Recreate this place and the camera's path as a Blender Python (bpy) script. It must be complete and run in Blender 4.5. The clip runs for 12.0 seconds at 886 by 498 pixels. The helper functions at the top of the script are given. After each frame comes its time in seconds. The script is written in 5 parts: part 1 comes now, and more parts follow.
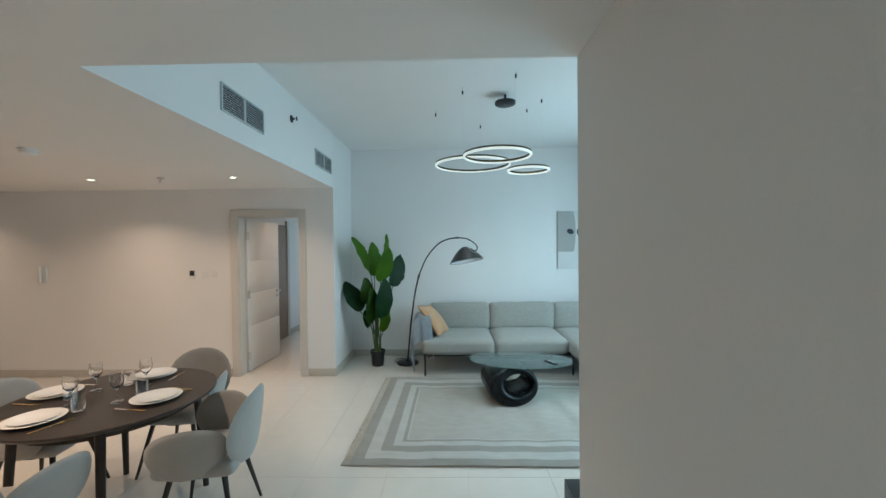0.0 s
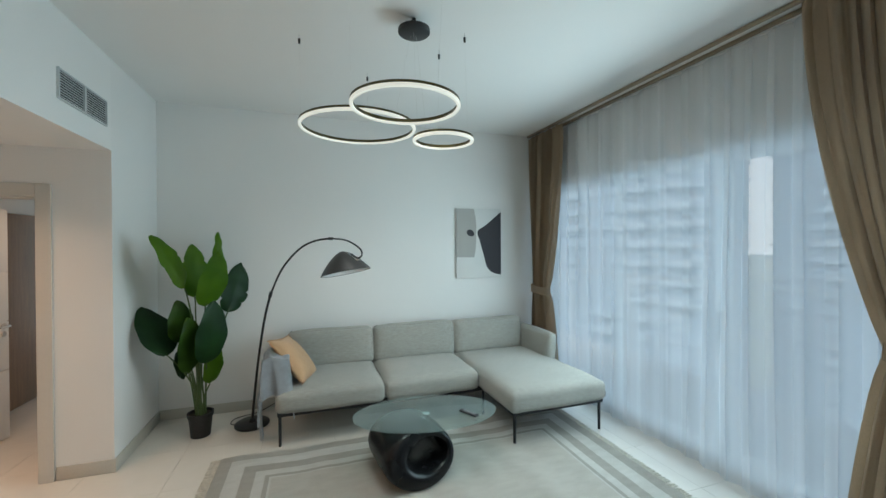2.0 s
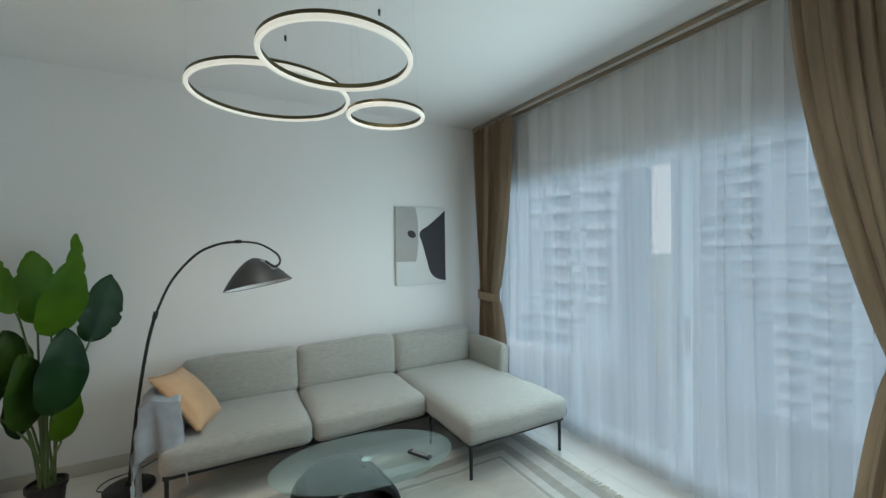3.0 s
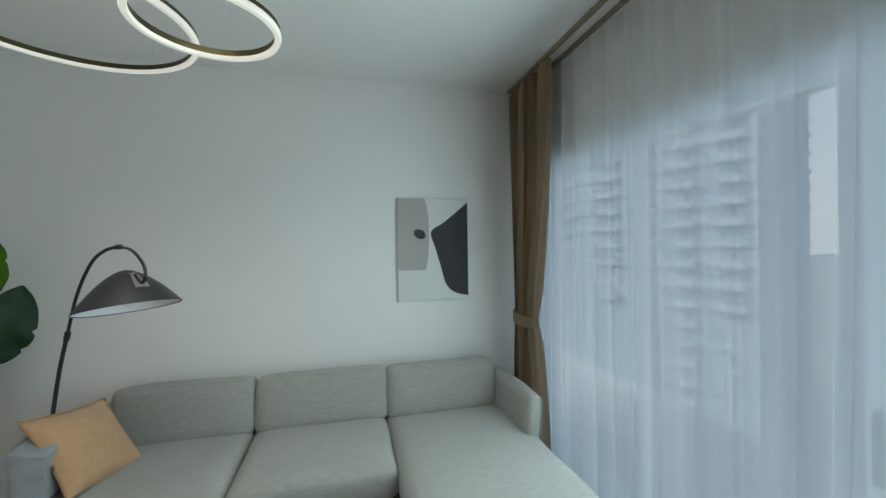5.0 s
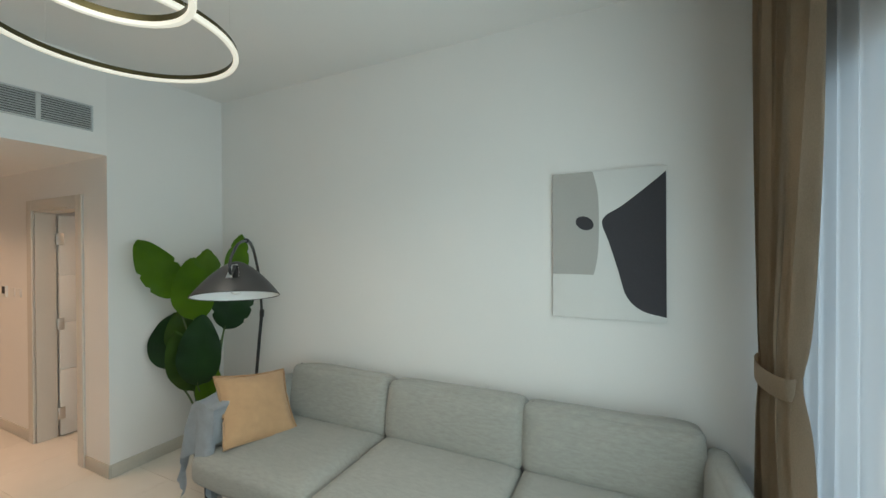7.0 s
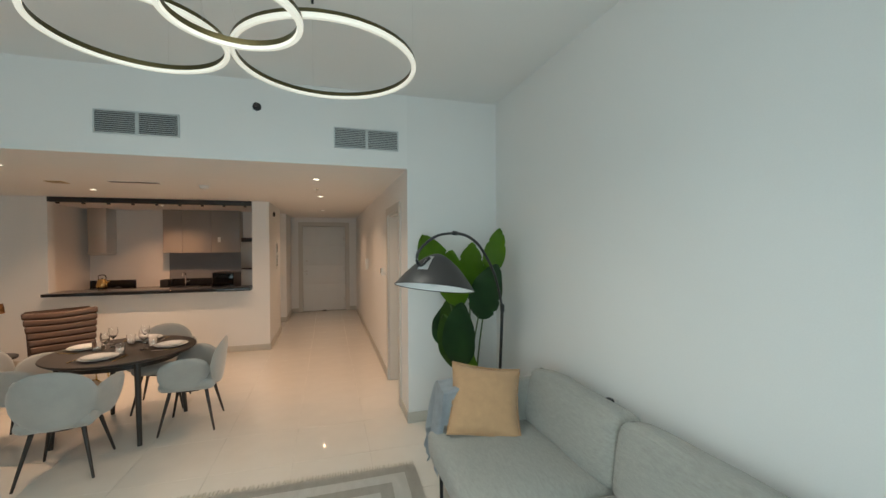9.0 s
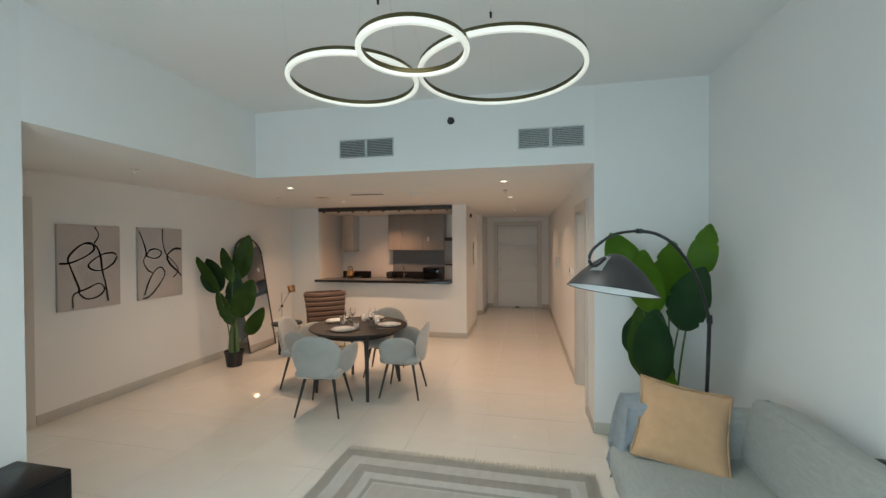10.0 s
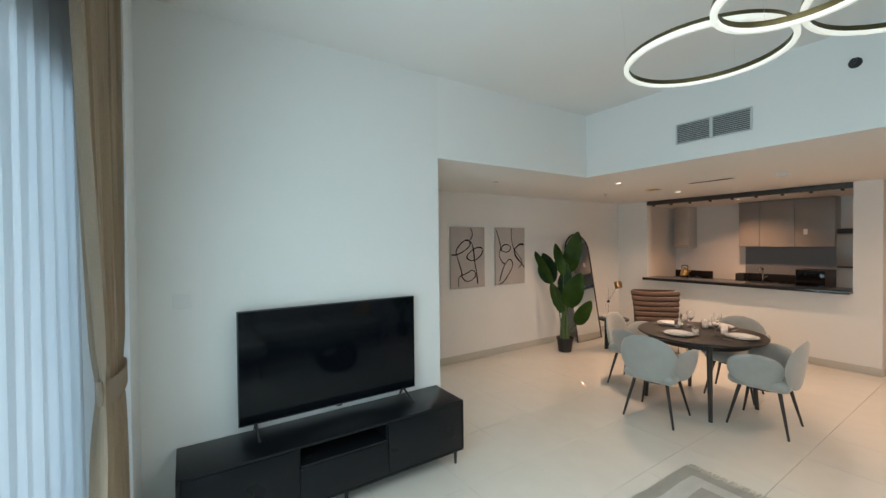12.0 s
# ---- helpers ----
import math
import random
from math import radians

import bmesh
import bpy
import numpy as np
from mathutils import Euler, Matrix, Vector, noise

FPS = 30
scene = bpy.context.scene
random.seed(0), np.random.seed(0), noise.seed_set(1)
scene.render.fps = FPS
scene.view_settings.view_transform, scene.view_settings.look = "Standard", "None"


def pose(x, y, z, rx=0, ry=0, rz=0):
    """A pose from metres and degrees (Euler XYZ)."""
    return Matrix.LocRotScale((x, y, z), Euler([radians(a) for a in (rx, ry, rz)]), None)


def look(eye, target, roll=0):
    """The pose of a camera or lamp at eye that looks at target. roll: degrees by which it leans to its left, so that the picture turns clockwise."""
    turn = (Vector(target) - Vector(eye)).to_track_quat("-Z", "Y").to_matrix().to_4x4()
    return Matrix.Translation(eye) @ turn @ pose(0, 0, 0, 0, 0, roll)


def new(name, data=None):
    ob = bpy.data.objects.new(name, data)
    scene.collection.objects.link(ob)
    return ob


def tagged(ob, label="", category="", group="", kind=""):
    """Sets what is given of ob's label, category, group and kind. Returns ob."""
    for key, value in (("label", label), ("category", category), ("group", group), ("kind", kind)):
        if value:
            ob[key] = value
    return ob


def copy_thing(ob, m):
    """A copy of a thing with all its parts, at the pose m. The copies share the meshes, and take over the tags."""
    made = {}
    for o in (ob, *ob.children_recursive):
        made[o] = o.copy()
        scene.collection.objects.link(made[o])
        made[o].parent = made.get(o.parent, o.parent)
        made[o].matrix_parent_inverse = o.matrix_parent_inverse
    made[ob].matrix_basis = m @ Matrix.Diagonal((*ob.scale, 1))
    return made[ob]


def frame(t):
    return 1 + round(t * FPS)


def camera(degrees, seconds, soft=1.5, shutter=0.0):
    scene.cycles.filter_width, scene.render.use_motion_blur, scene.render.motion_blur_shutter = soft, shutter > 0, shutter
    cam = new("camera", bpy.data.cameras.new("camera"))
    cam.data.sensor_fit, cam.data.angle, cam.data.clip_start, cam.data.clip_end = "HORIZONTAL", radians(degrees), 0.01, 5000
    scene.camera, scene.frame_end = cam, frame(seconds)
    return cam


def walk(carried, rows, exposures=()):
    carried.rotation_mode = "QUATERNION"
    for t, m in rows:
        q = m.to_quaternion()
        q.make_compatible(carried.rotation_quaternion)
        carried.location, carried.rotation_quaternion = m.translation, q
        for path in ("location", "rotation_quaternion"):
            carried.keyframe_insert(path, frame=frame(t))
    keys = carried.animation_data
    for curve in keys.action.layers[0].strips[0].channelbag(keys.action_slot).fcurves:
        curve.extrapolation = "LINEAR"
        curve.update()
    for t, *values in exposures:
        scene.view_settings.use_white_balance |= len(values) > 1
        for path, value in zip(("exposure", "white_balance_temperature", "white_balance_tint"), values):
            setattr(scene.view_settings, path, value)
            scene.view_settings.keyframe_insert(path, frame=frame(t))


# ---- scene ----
cam = camera(97.1, 12.0)
PATH = [
    (0, (0.037, 0.222, 1.709), (0.001, 2.222, 1.682), -0.6),
    (0.5, (0.031, 0.643, 1.713), (0.033, 2.643, 1.69), -0.4),
    (1, (-0.018, 1.023, 1.718), (0.124, 3.017, 1.693), -0.4),
    (1.5, (-0.062, 1.355, 1.718), (0.314, 3.32, 1.696), -0.3),
    (2, (-0.044, 1.645, 1.71), (0.599, 3.539, 1.696), -0.3),
    (2.5, (-0.005, 1.931, 1.704), (0.873, 3.728, 1.699), -0.5),
    (2.7, (0.007, 2.043, 1.718), (0.971, 3.795, 1.71), -0.8),
    (4.3, (0.779, 2.725, 1.73), (1.685, 4.508, 1.73), -0.6),
    (4.5, (0.917, 2.78, 1.733), (1.723, 4.61, 1.733), -0.8),
    (5, (1.258, 2.905, 1.755), (1.733, 4.848, 1.75), -0.8),
    (5.5, (1.532, 3.058, 1.743), (1.64, 5.055, 1.747), -0.6),
    (6, (1.823, 3.219, 1.739), (1.626, 5.209, 1.745), -0.7),
    (6.5, (1.997, 3.439, 1.734), (1.475, 5.369, 1.734), -0.5),
    (7, (2.105, 3.707, 1.737), (1.237, 5.509, 1.729), -0.4),
    (7.2, (2.158, 3.827, 1.737), (1.149, 5.554, 1.722), -0.6),
    (8.8, (2.244, 4.489, 1.708), (0.386, 5.23, 1.697), -0.2),
    (9, (2.237, 4.538, 1.716), (0.318, 5.103, 1.696), -0.3),
    (9.5, (2.266, 4.597, 1.725), (0.267, 4.66, 1.707), -0.4),
    (10, (2.277, 4.666, 1.72), (0.32, 4.253, 1.697), -0.3),
    (10.5, (2.295, 4.704, 1.724), (0.532, 3.761, 1.7), -0.4),
    (11, (2.308, 4.698, 1.723), (0.759, 3.434, 1.691), -0.4),
    (11.5, (2.345, 4.675, 1.71), (0.969, 3.224, 1.683), -0.5),
    (12, (2.385, 4.654, 1.713), (1.286, 2.984, 1.684), -0.6),
]
walk(cam, [(t, look(eye, target, roll)) for t, eye, target, roll in PATH],
     exposures=((0, 0.08, 5040, 0), (0.5, 0.24, 5100, 0), (1.2, 0.15, 5200, 2), (2, 0.02, 5690, 6), (2.5, -0.02, 5800, 8), (4.5, -0.32, 5750, 7), (6, -0.2, 6060, 9), (7, -0.05, 6200, 9), (9, -0.04, 6020, 7), (10.5, 0.09, 5620, 5), (12, 0.16, 5680, 6)))

# ---------------------------------------------------------------- light
world = bpy.data.worlds.new("world")
scene.world = world
world.use_nodes = True
wn = world.node_tree
sky = wn.nodes.new("ShaderNodeTexSky")
sky.sky_type = "NISHITA"
sky.sun_disc = False
sky.sun_elevation = radians(48)
sky.sun_rotation = radians(-100)
sky.air_density, sky.dust_density, sky.ozone_density = 1.0, 7.0, 0.6
# bright haze towards the horizon
wco, wsep, wrng, wmix = (wn.nodes.new("ShaderNode" + k) for k in ("TexCoord", "SeparateXYZ", "MapRange", "Mix"))
wmix.data_type = "RGBA"
wrng.interpolation_type = "SMOOTHSTEP"
wrng.inputs["From Min"].default_value, wrng.inputs["From Max"].default_value = 0.0, 0.75
wrng.inputs["To Min"].default_value, wrng.inputs["To Max"].default_value = 0.85, 0.0
wn.links.new(wco.outputs["Generated"], wsep.inputs[0])
wn.links.new(wsep.outputs[2], wrng.inputs["Value"])
wn.links.new(wrng.outputs[0], wmix.inputs[0])
wn.links.new(sky.outputs[0], wmix.inputs[6])
wmix.inputs[7].default_value = (7.4, 6.4, 5.5, 1)
wn.links.new(wmix.outputs[2], wn.nodes["Background"].inputs[0])
wn.nodes["Background"].inputs[1].default_value = 0.15


def lamp(name, kind, m, watts, colour, size=0.1, size_y=None, spot=None, spread=180):
    data = bpy.data.lights.new(name, kind)
    data.energy, data.color = watts, colour
    if kind == "AREA":
        data.shape = "RECTANGLE" if size_y else "DISK"
        data.size = size
        data.spread = radians(spread)
        if size_y:
            data.size_y = size_y
    elif kind == "SUN":
        data.angle = size
    else:
        data.shadow_soft_size = size
    if spot:
        data.spot_size, data.spot_blend = radians(spot), 1.0
    ob = new(name, data)
    ob.matrix_world = m
    return ob


DAY = (0.785, 0.93, 0.88)
WARM = (1.0, 0.60, 0.35)
SKYBLUE = (0.70, 0.90, 1.0)
lamp("sun", "SUN", look((0, 0, 60), (40, 8, 12)), 0.8, (1.0, 0.95, 0.88), radians(12))
# sky light coming in at the balcony door
lamp("window_daylight", "AREA", look((2.62, 4.05, 1.55), (0, 4.05, 1.3)), 42, DAY, 2.2, 1.8)
lamp("sky_daylight", "AREA", look((2.864, 4.15, 1.25), (0, 4.15, 1.25)), 26.5, SKYBLUE, 3.66, 2.3)
# unseen fill lamp in the windowless lobby, added to lift the wall end
lamp("start_room_fill", "AREA", look((0, -1.4, 1.4), (0, 3, 1.1)), 9, DAY, 1.6, 2.0)
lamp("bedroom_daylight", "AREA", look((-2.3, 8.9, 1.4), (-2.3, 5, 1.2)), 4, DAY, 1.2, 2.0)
SPOTS = ((-2.20, 1.74, 14), (-3.81, 1.68, 18), (-2.30, 4.42, 9), (-3.88, 4.44, 9), (-6.25, 4.44, 8), (-1.98, 6.1, 4))
for sx, sy, watts in SPOTS:
    lamp("downlight_lamp", "AREA", look((sx, sy, 2.438), (sx, sy, 0)), watts, WARM, 0.045, spread=130)
lamp("kitchen_lamp", "SPOT", look((-5.9, 1.7, 2.425), (-5.9, 1.7, 0)), 118, (1.0, 0.50, 0.25), 0.04, spot=140)
# light of the three ring pendants
for rx, ry, rz in ((0.296, 4.547, 2.55), (0.480, 3.846, 2.49), (0.846, 4.252, 2.43)):
    lamp("ring_lamp", "SPOT", look((rx, ry, rz), (rx, ry + 0.001, 0)), 24, (1.0, 0.93, 0.78), 0.16, spot=165)

# ---------------------------------------------------------------- materials


def material(name, colour, rough=0.5, metal=0.0, var=0.06, scale=6.0, bump=0.0, bscale=80.0, stretch=(1, 1, 1),
             coat=0.0, trans=0.0, ior=1.45, spec=0.5, sheen=0.0, glow=None, glow_power=0.0, rvar=0.06):
    m = bpy.data.materials.new(name)
    m.use_nodes = True
    t = m.node_tree
    p = t.nodes["Principled BSDF"]
    c = (*colour, 1.0)
    p.inputs["Base Color"].default_value = c
    p.inputs["Roughness"].default_value = rough
    p.inputs["Metallic"].default_value = metal
    p.inputs["Coat Weight"].default_value = coat
    p.inputs["Coat Roughness"].default_value = 0.025
    p.inputs["Transmission Weight"].default_value = trans
    p.inputs["IOR"].default_value = ior
    p.inputs["Specular IOR Level"].default_value = spec
    p.inputs["Sheen Weight"].default_value = sheen
    if glow:
        p.inputs["Emission Color"].default_value = (*glow, 1.0)
        p.inputs["Emission Strength"].default_value = glow_power
    if var or bump or rvar:
        co = t.nodes.new("ShaderNodeTexCoord")
        mp = t.nodes.new("ShaderNodeMapping")
        mp.inputs["Scale"].default_value = stretch
        t.links.new(co.outputs["Object"], mp.inputs[0])
        big = t.nodes.new("ShaderNodeTexNoise")
        big.inputs["Scale"].default_value = scale
        big.inputs["Detail"].default_value = 5
        t.links.new(mp.outputs[0], big.inputs["Vector"])
        fine = t.nodes.new("ShaderNodeTexNoise")
        fine.inputs["Scale"].default_value = bscale
        fine.inputs["Detail"].default_value = 3
        t.links.new(mp.outputs[0], fine.inputs["Vector"])
        if var:
            add = t.nodes.new("ShaderNodeMath")
            add.operation = "ADD"
            t.links.new(big.outputs["Fac"], add.inputs[0])
            t.links.new(fine.outputs["Fac"], add.inputs[1])
            half = t.nodes.new("ShaderNodeMath")
            half.operation = "MULTIPLY"
            half.inputs[1].default_value = 0.5
            t.links.new(add.outputs[0], half.inputs[0])
            ramp = t.nodes.new("ShaderNodeValToRGB")
            ramp.color_ramp.elements[0].position, ramp.color_ramp.elements[1].position = 0.3, 0.7
            ramp.color_ramp.elements[0].color = (*[v * (1 - var) for v in colour], 1)
            ramp.color_ramp.elements[1].color = (*[min(1, v * (1 + var)) for v in colour], 1)
            t.links.new(half.outputs[0], ramp.inputs[0])
            t.links.new(ramp.outputs[0], p.inputs["Base Color"])
        if rvar:
            rr = t.nodes.new("ShaderNodeMapRange")
            rr.inputs["To Min"].default_value = max(0.0, rough - rvar)
            rr.inputs["To Max"].default_value = min(1.0, rough + rvar)
            t.links.new(big.outputs["Fac"], rr.inputs["Value"])
            t.links.new(rr.outputs[0], p.inputs["Roughness"])
        if bump:
            b = t.nodes.new("ShaderNodeBump")
            b.inputs["Strength"].default_value = bump
            b.inputs["Distance"].default_value = 0.004
            t.links.new(fine.outputs["Fac"], b.inputs["Height"])
            t.links.new(b.outputs[0], p.inputs["Normal"])
    return m


PAINT = material("wall paint", (0.78, 0.77, 0.75), 0.55, var=0.02, scale=1.5, bump=0.08, bscale=160)
CEIL = material("ceiling paint", (0.80, 0.79, 0.77), 0.7, var=0.02, scale=1.2, bump=0.05, bscale=140)
TILE = material("floor tile", (0.72, 0.68, 0.61), 0.04, var=0.03, scale=1.6, bscale=7, rvar=0.01, coat=0.5)
GROUT = material("grout", (0.71, 0.67, 0.60), 0.8, var=0.1, scale=20)
SKIRT = material("skirting tile", (0.52, 0.49, 0.43), 0.3, var=0.06, scale=6)
DOORWHITE = material("door lacquer", (0.74, 0.75, 0.74), 0.4, var=0.03, scale=3)
TRIM = material("door trim", (0.60, 0.57, 0.52), 0.42, var=0.03, scale=4)
WOODDOOR = material("brown wood", (0.24, 0.15, 0.085), 0.5, var=0.25, scale=5, stretch=(6, 6, 0.6))
STEEL = material("brushed steel", (0.66, 0.64, 0.61), 0.42, metal=1.0, var=0.08, scale=10, stretch=(1, 1, 30))
FRIDGE = material("dark brushed steel", (0.40, 0.40, 0.40), 0.3, metal=1.0, var=0.08, scale=10, stretch=(1, 1, 30))
CHROME = material("chrome", (0.75, 0.75, 0.76), 0.12, metal=1.0, var=0.0)
BLACK = material("black powder coat", (0.018, 0.019, 0.021), 0.42, var=0.15, scale=30)
BLACKGLOSS = material("black gloss fibreglass", (0.007, 0.007, 0.008), 0.26, var=0.1, scale=6, spec=0.35)
SHADE = material("graphite lamp shade", (0.032, 0.031, 0.031), 0.42, metal=0.2, var=0.12, scale=12)
SHADEIN = material("white lamp lining", (0.82, 0.82, 0.82), 0.5, var=0.01)
SOFA = material("grey woven cloth", (0.345, 0.34, 0.305), 0.92, var=0.20, scale=30, bump=0.8, bscale=240, stretch=(0.7, 2.4, 2.8), sheen=0.3)
PIPING = material("grey piping", (0.22, 0.215, 0.20), 0.9, var=0.1, scale=60)
OCHRE = material("ochre linen", (0.50, 0.31, 0.165), 0.95, var=0.12, scale=18, bump=0.7, bscale=380, sheen=0.2)
THROW = material("pale grey throw", (0.50, 0.54, 0.58), 0.95, var=0.18, scale=16, bump=0.7, bscale=300, sheen=0.3)
DRAPE = material("brown drape", (0.52, 0.41, 0.285), 0.85, var=0.14, scale=9, bump=0.4, bscale=350, stretch=(1, 1, 0.25), sheen=0.25)
CHAIRGREY = material("grey chair velvet", (0.36, 0.355, 0.33), 0.9, var=0.10, scale=10, bump=0.35, bscale=300, sheen=0.5)
TABLEWOOD = material("dark brown wood", (0.030, 0.024, 0.020), 0.42, var=0.3, scale=8, stretch=(1, 7, 1))
CHINA = material("white china", (0.82, 0.82, 0.80), 0.15, var=0.02, rvar=0.02)
GOLD = material("brass", (0.78, 0.55, 0.22), 0.22, metal=1.0, var=0.06)
COPPER = material("copper shade", (0.45, 0.22, 0.09), 0.28, metal=1.0, var=0.1)
GLASS = material("clear glass", (1, 1, 1), 0.0, trans=1.0, var=0.0, rvar=0.0)
WINDOWGLASS = material("window glass", (0.93, 0.97, 0.98), 0.0, trans=1.0, var=0.0, rvar=0.0, ior=1.02)
MIRROR = material("mirror", (0.86, 0.87, 0.87), 0.02, metal=1.0, var=0.0, rvar=0.0)
SCREEN = material("black screen", (0.003, 0.004, 0.006), 0.06, var=0.0, rvar=0.01, spec=0.35)
CONSOLE = material("black console", (0.008, 0.009, 0.011), 0.28, var=0.05, scale=5, rvar=0.02, spec=0.3)
CONSOLEDARK = material("console recess", (0.006, 0.006, 0.007), 0.5, var=0.1)
PLASTIC = material("white plastic", (0.74, 0.74, 0.72), 0.4, var=0.02)
DARKPLASTIC = material("dark plastic", (0.03, 0.03, 0.032), 0.45, var=0.1)
GRILLE = material("grille aluminium", (0.58, 0.60, 0.60), 0.45, metal=0.3, var=0.04)
GRILLEDARK = material("grille duct", (0.12, 0.125, 0.13), 0.8, var=0.1)
POT = material("black pot", (0.015, 0.015, 0.016), 0.5, var=0.1)
SOIL = material("soil", (0.04, 0.03, 0.022), 1.0, var=0.4, scale=40, bump=1.0, bscale=60)
STEM = material("plant stem", (0.085, 0.13, 0.045), 0.5, var=0.2, scale=20)
LEATHER = material("brown leather", (0.085, 0.047, 0.030), 0.48, var=0.18, scale=9, bump=0.3, bscale=120)
GRANITE = material("black granite", (0.018, 0.018, 0.02), 0.14, var=0.5, scale=60, bscale=200)
CABINET = material("taupe cabinet laminate", (0.30, 0.28, 0.26), 0.35, var=0.05, scale=4)
SPLASH = material("grey splashback", (0.22, 0.23, 0.25), 0.25, var=0.05)
RAILWOOD = material("bronze curtain track", (0.33, 0.27, 0.19), 0.4, metal=0.3, var=0.08)
FRAMEWHITE = material("window frame", (0.66, 0.68, 0.69), 0.4, var=0.03)
BALCONY = material("balcony tile", (0.55, 0.54, 0.50), 0.5, var=0.08)
CANVAS = material("canvas white", (0.72, 0.72, 0.70), 0.8, var=0.02, bump=0.2, bscale=500)
ARTGREY = material("art grey", (0.42, 0.41, 0.385), 0.8, var=0.03)
ARTDARK = material("art charcoal", (0.045, 0.043, 0.050), 0.75, var=0.1)
CANVASTAUPE = material("canvas taupe", (0.50, 0.45, 0.42), 0.85, var=0.06, scale=5, bump=0.2, bscale=400)
INK = material("brush ink", (0.075, 0.055, 0.052), 0.8, var=0.2, scale=30)
RINGMETAL = material("dark bronze ring", (0.095, 0.08, 0.035), 0.35, metal=0.8, var=0.1)
RINGGLOW = material("ring diffuser", (0.5, 0.48, 0.42), 0.5, var=0.0, rvar=0.0, glow=(1.0, 0.92, 0.74), glow_power=0.60)
SPOTGLOW = material("downlight lens", (0.9, 0.85, 0.7), 0.4, var=0.0, rvar=0.0, glow=(1.0, 0.80, 0.55), glow_power=5.0)
# distance haze is mixed into both tower colours: bluish, pale, close in tone
TOWERWALLHAZE = material("haze-tinted tower wall", (0.34, 0.41, 0.48), 0.7, var=0.06, scale=0.2)
TOWERGLASSHAZE = material("haze-tinted tower glazing", (0.28, 0.36, 0.45), 0.4, var=0.3, scale=0.3, bscale=2)
FAR = material("far land", (0.20, 0.21, 0.15), 0.9, var=0.7, scale=0.012, bscale=0.06)
ASPHALT = material("asphalt", (0.09, 0.09, 0.09), 0.8, var=0.1, scale=0.2)


def leaf_material(name, a, b, rough):
    m = bpy.data.materials.new(name)
    m.use_nodes = True
    t = m.node_tree
    p = t.nodes["Principled BSDF"]
    p.inputs["Roughness"].default_value = rough
    p.inputs["Specular IOR Level"].default_value = 0.35
    uv = t.nodes.new("ShaderNodeUVMap")
    wave = t.nodes.new("ShaderNodeTexWave")
    wave.bands_direction = "Y"
    wave.inputs["Scale"].default_value = 7.0
    wave.inputs["Distortion"].default_value = 1.2
    n = t.nodes.new("ShaderNodeTexNoise")
    n.inputs["Scale"].default_value = 5.0
    t.links.new(uv.outputs[0], wave.inputs["Vector"])
    co = t.nodes.new("ShaderNodeTexCoord")
    t.links.new(co.outputs["Object"], n.inputs["Vector"])
    r = t.nodes.new("ShaderNodeValToRGB")
    r.color_ramp.elements[0].position, r.color_ramp.elements[1].position = 0.3, 0.75
    r.color_ramp.elements[0].color, r.color_ramp.elements[1].color = (*a, 1), (*b, 1)
    t.links.new(n.outputs["Fac"], r.inputs[0])
    t.links.new(r.outputs[0], p.inputs["Base Color"])
    bmp = t.nodes.new("ShaderNodeBump")
    bmp.inputs["Strength"].default_value = 0.05
    bmp.inputs["Distance"].default_value = 0.004
    t.links.new(wave.outputs["Fac"], bmp.inputs["Height"])
    t.links.new(bmp.outputs[0], p.inputs["Normal"])
    return m


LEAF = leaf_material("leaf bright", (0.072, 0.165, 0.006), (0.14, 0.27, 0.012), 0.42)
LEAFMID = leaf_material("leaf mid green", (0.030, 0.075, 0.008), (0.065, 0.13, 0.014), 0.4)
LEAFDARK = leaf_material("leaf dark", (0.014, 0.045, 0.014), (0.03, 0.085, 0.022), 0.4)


def let_through(m, share, colour):
    """Cloth that lets a share of the light behind it through."""
    t = m.node_tree
    out = t.nodes["Material Output"]
    mix = t.nodes.new("ShaderNodeMixShader")
    tra = t.nodes.new("ShaderNodeBsdfTranslucent")
    tra.inputs[0].default_value = (*colour, 1)
    mix.inputs[0].default_value = share
    t.links.new(t.nodes["Principled BSDF"].outputs[0], mix.inputs[1])
    t.links.new(tra.outputs[0], mix.inputs[2])
    t.links.new(mix.outputs[0], out.inputs[0])


let_through(DRAPE, 0.16, (0.62, 0.46, 0.31))
let_through(LEAF, 0.25, (0.20, 0.42, 0.03))


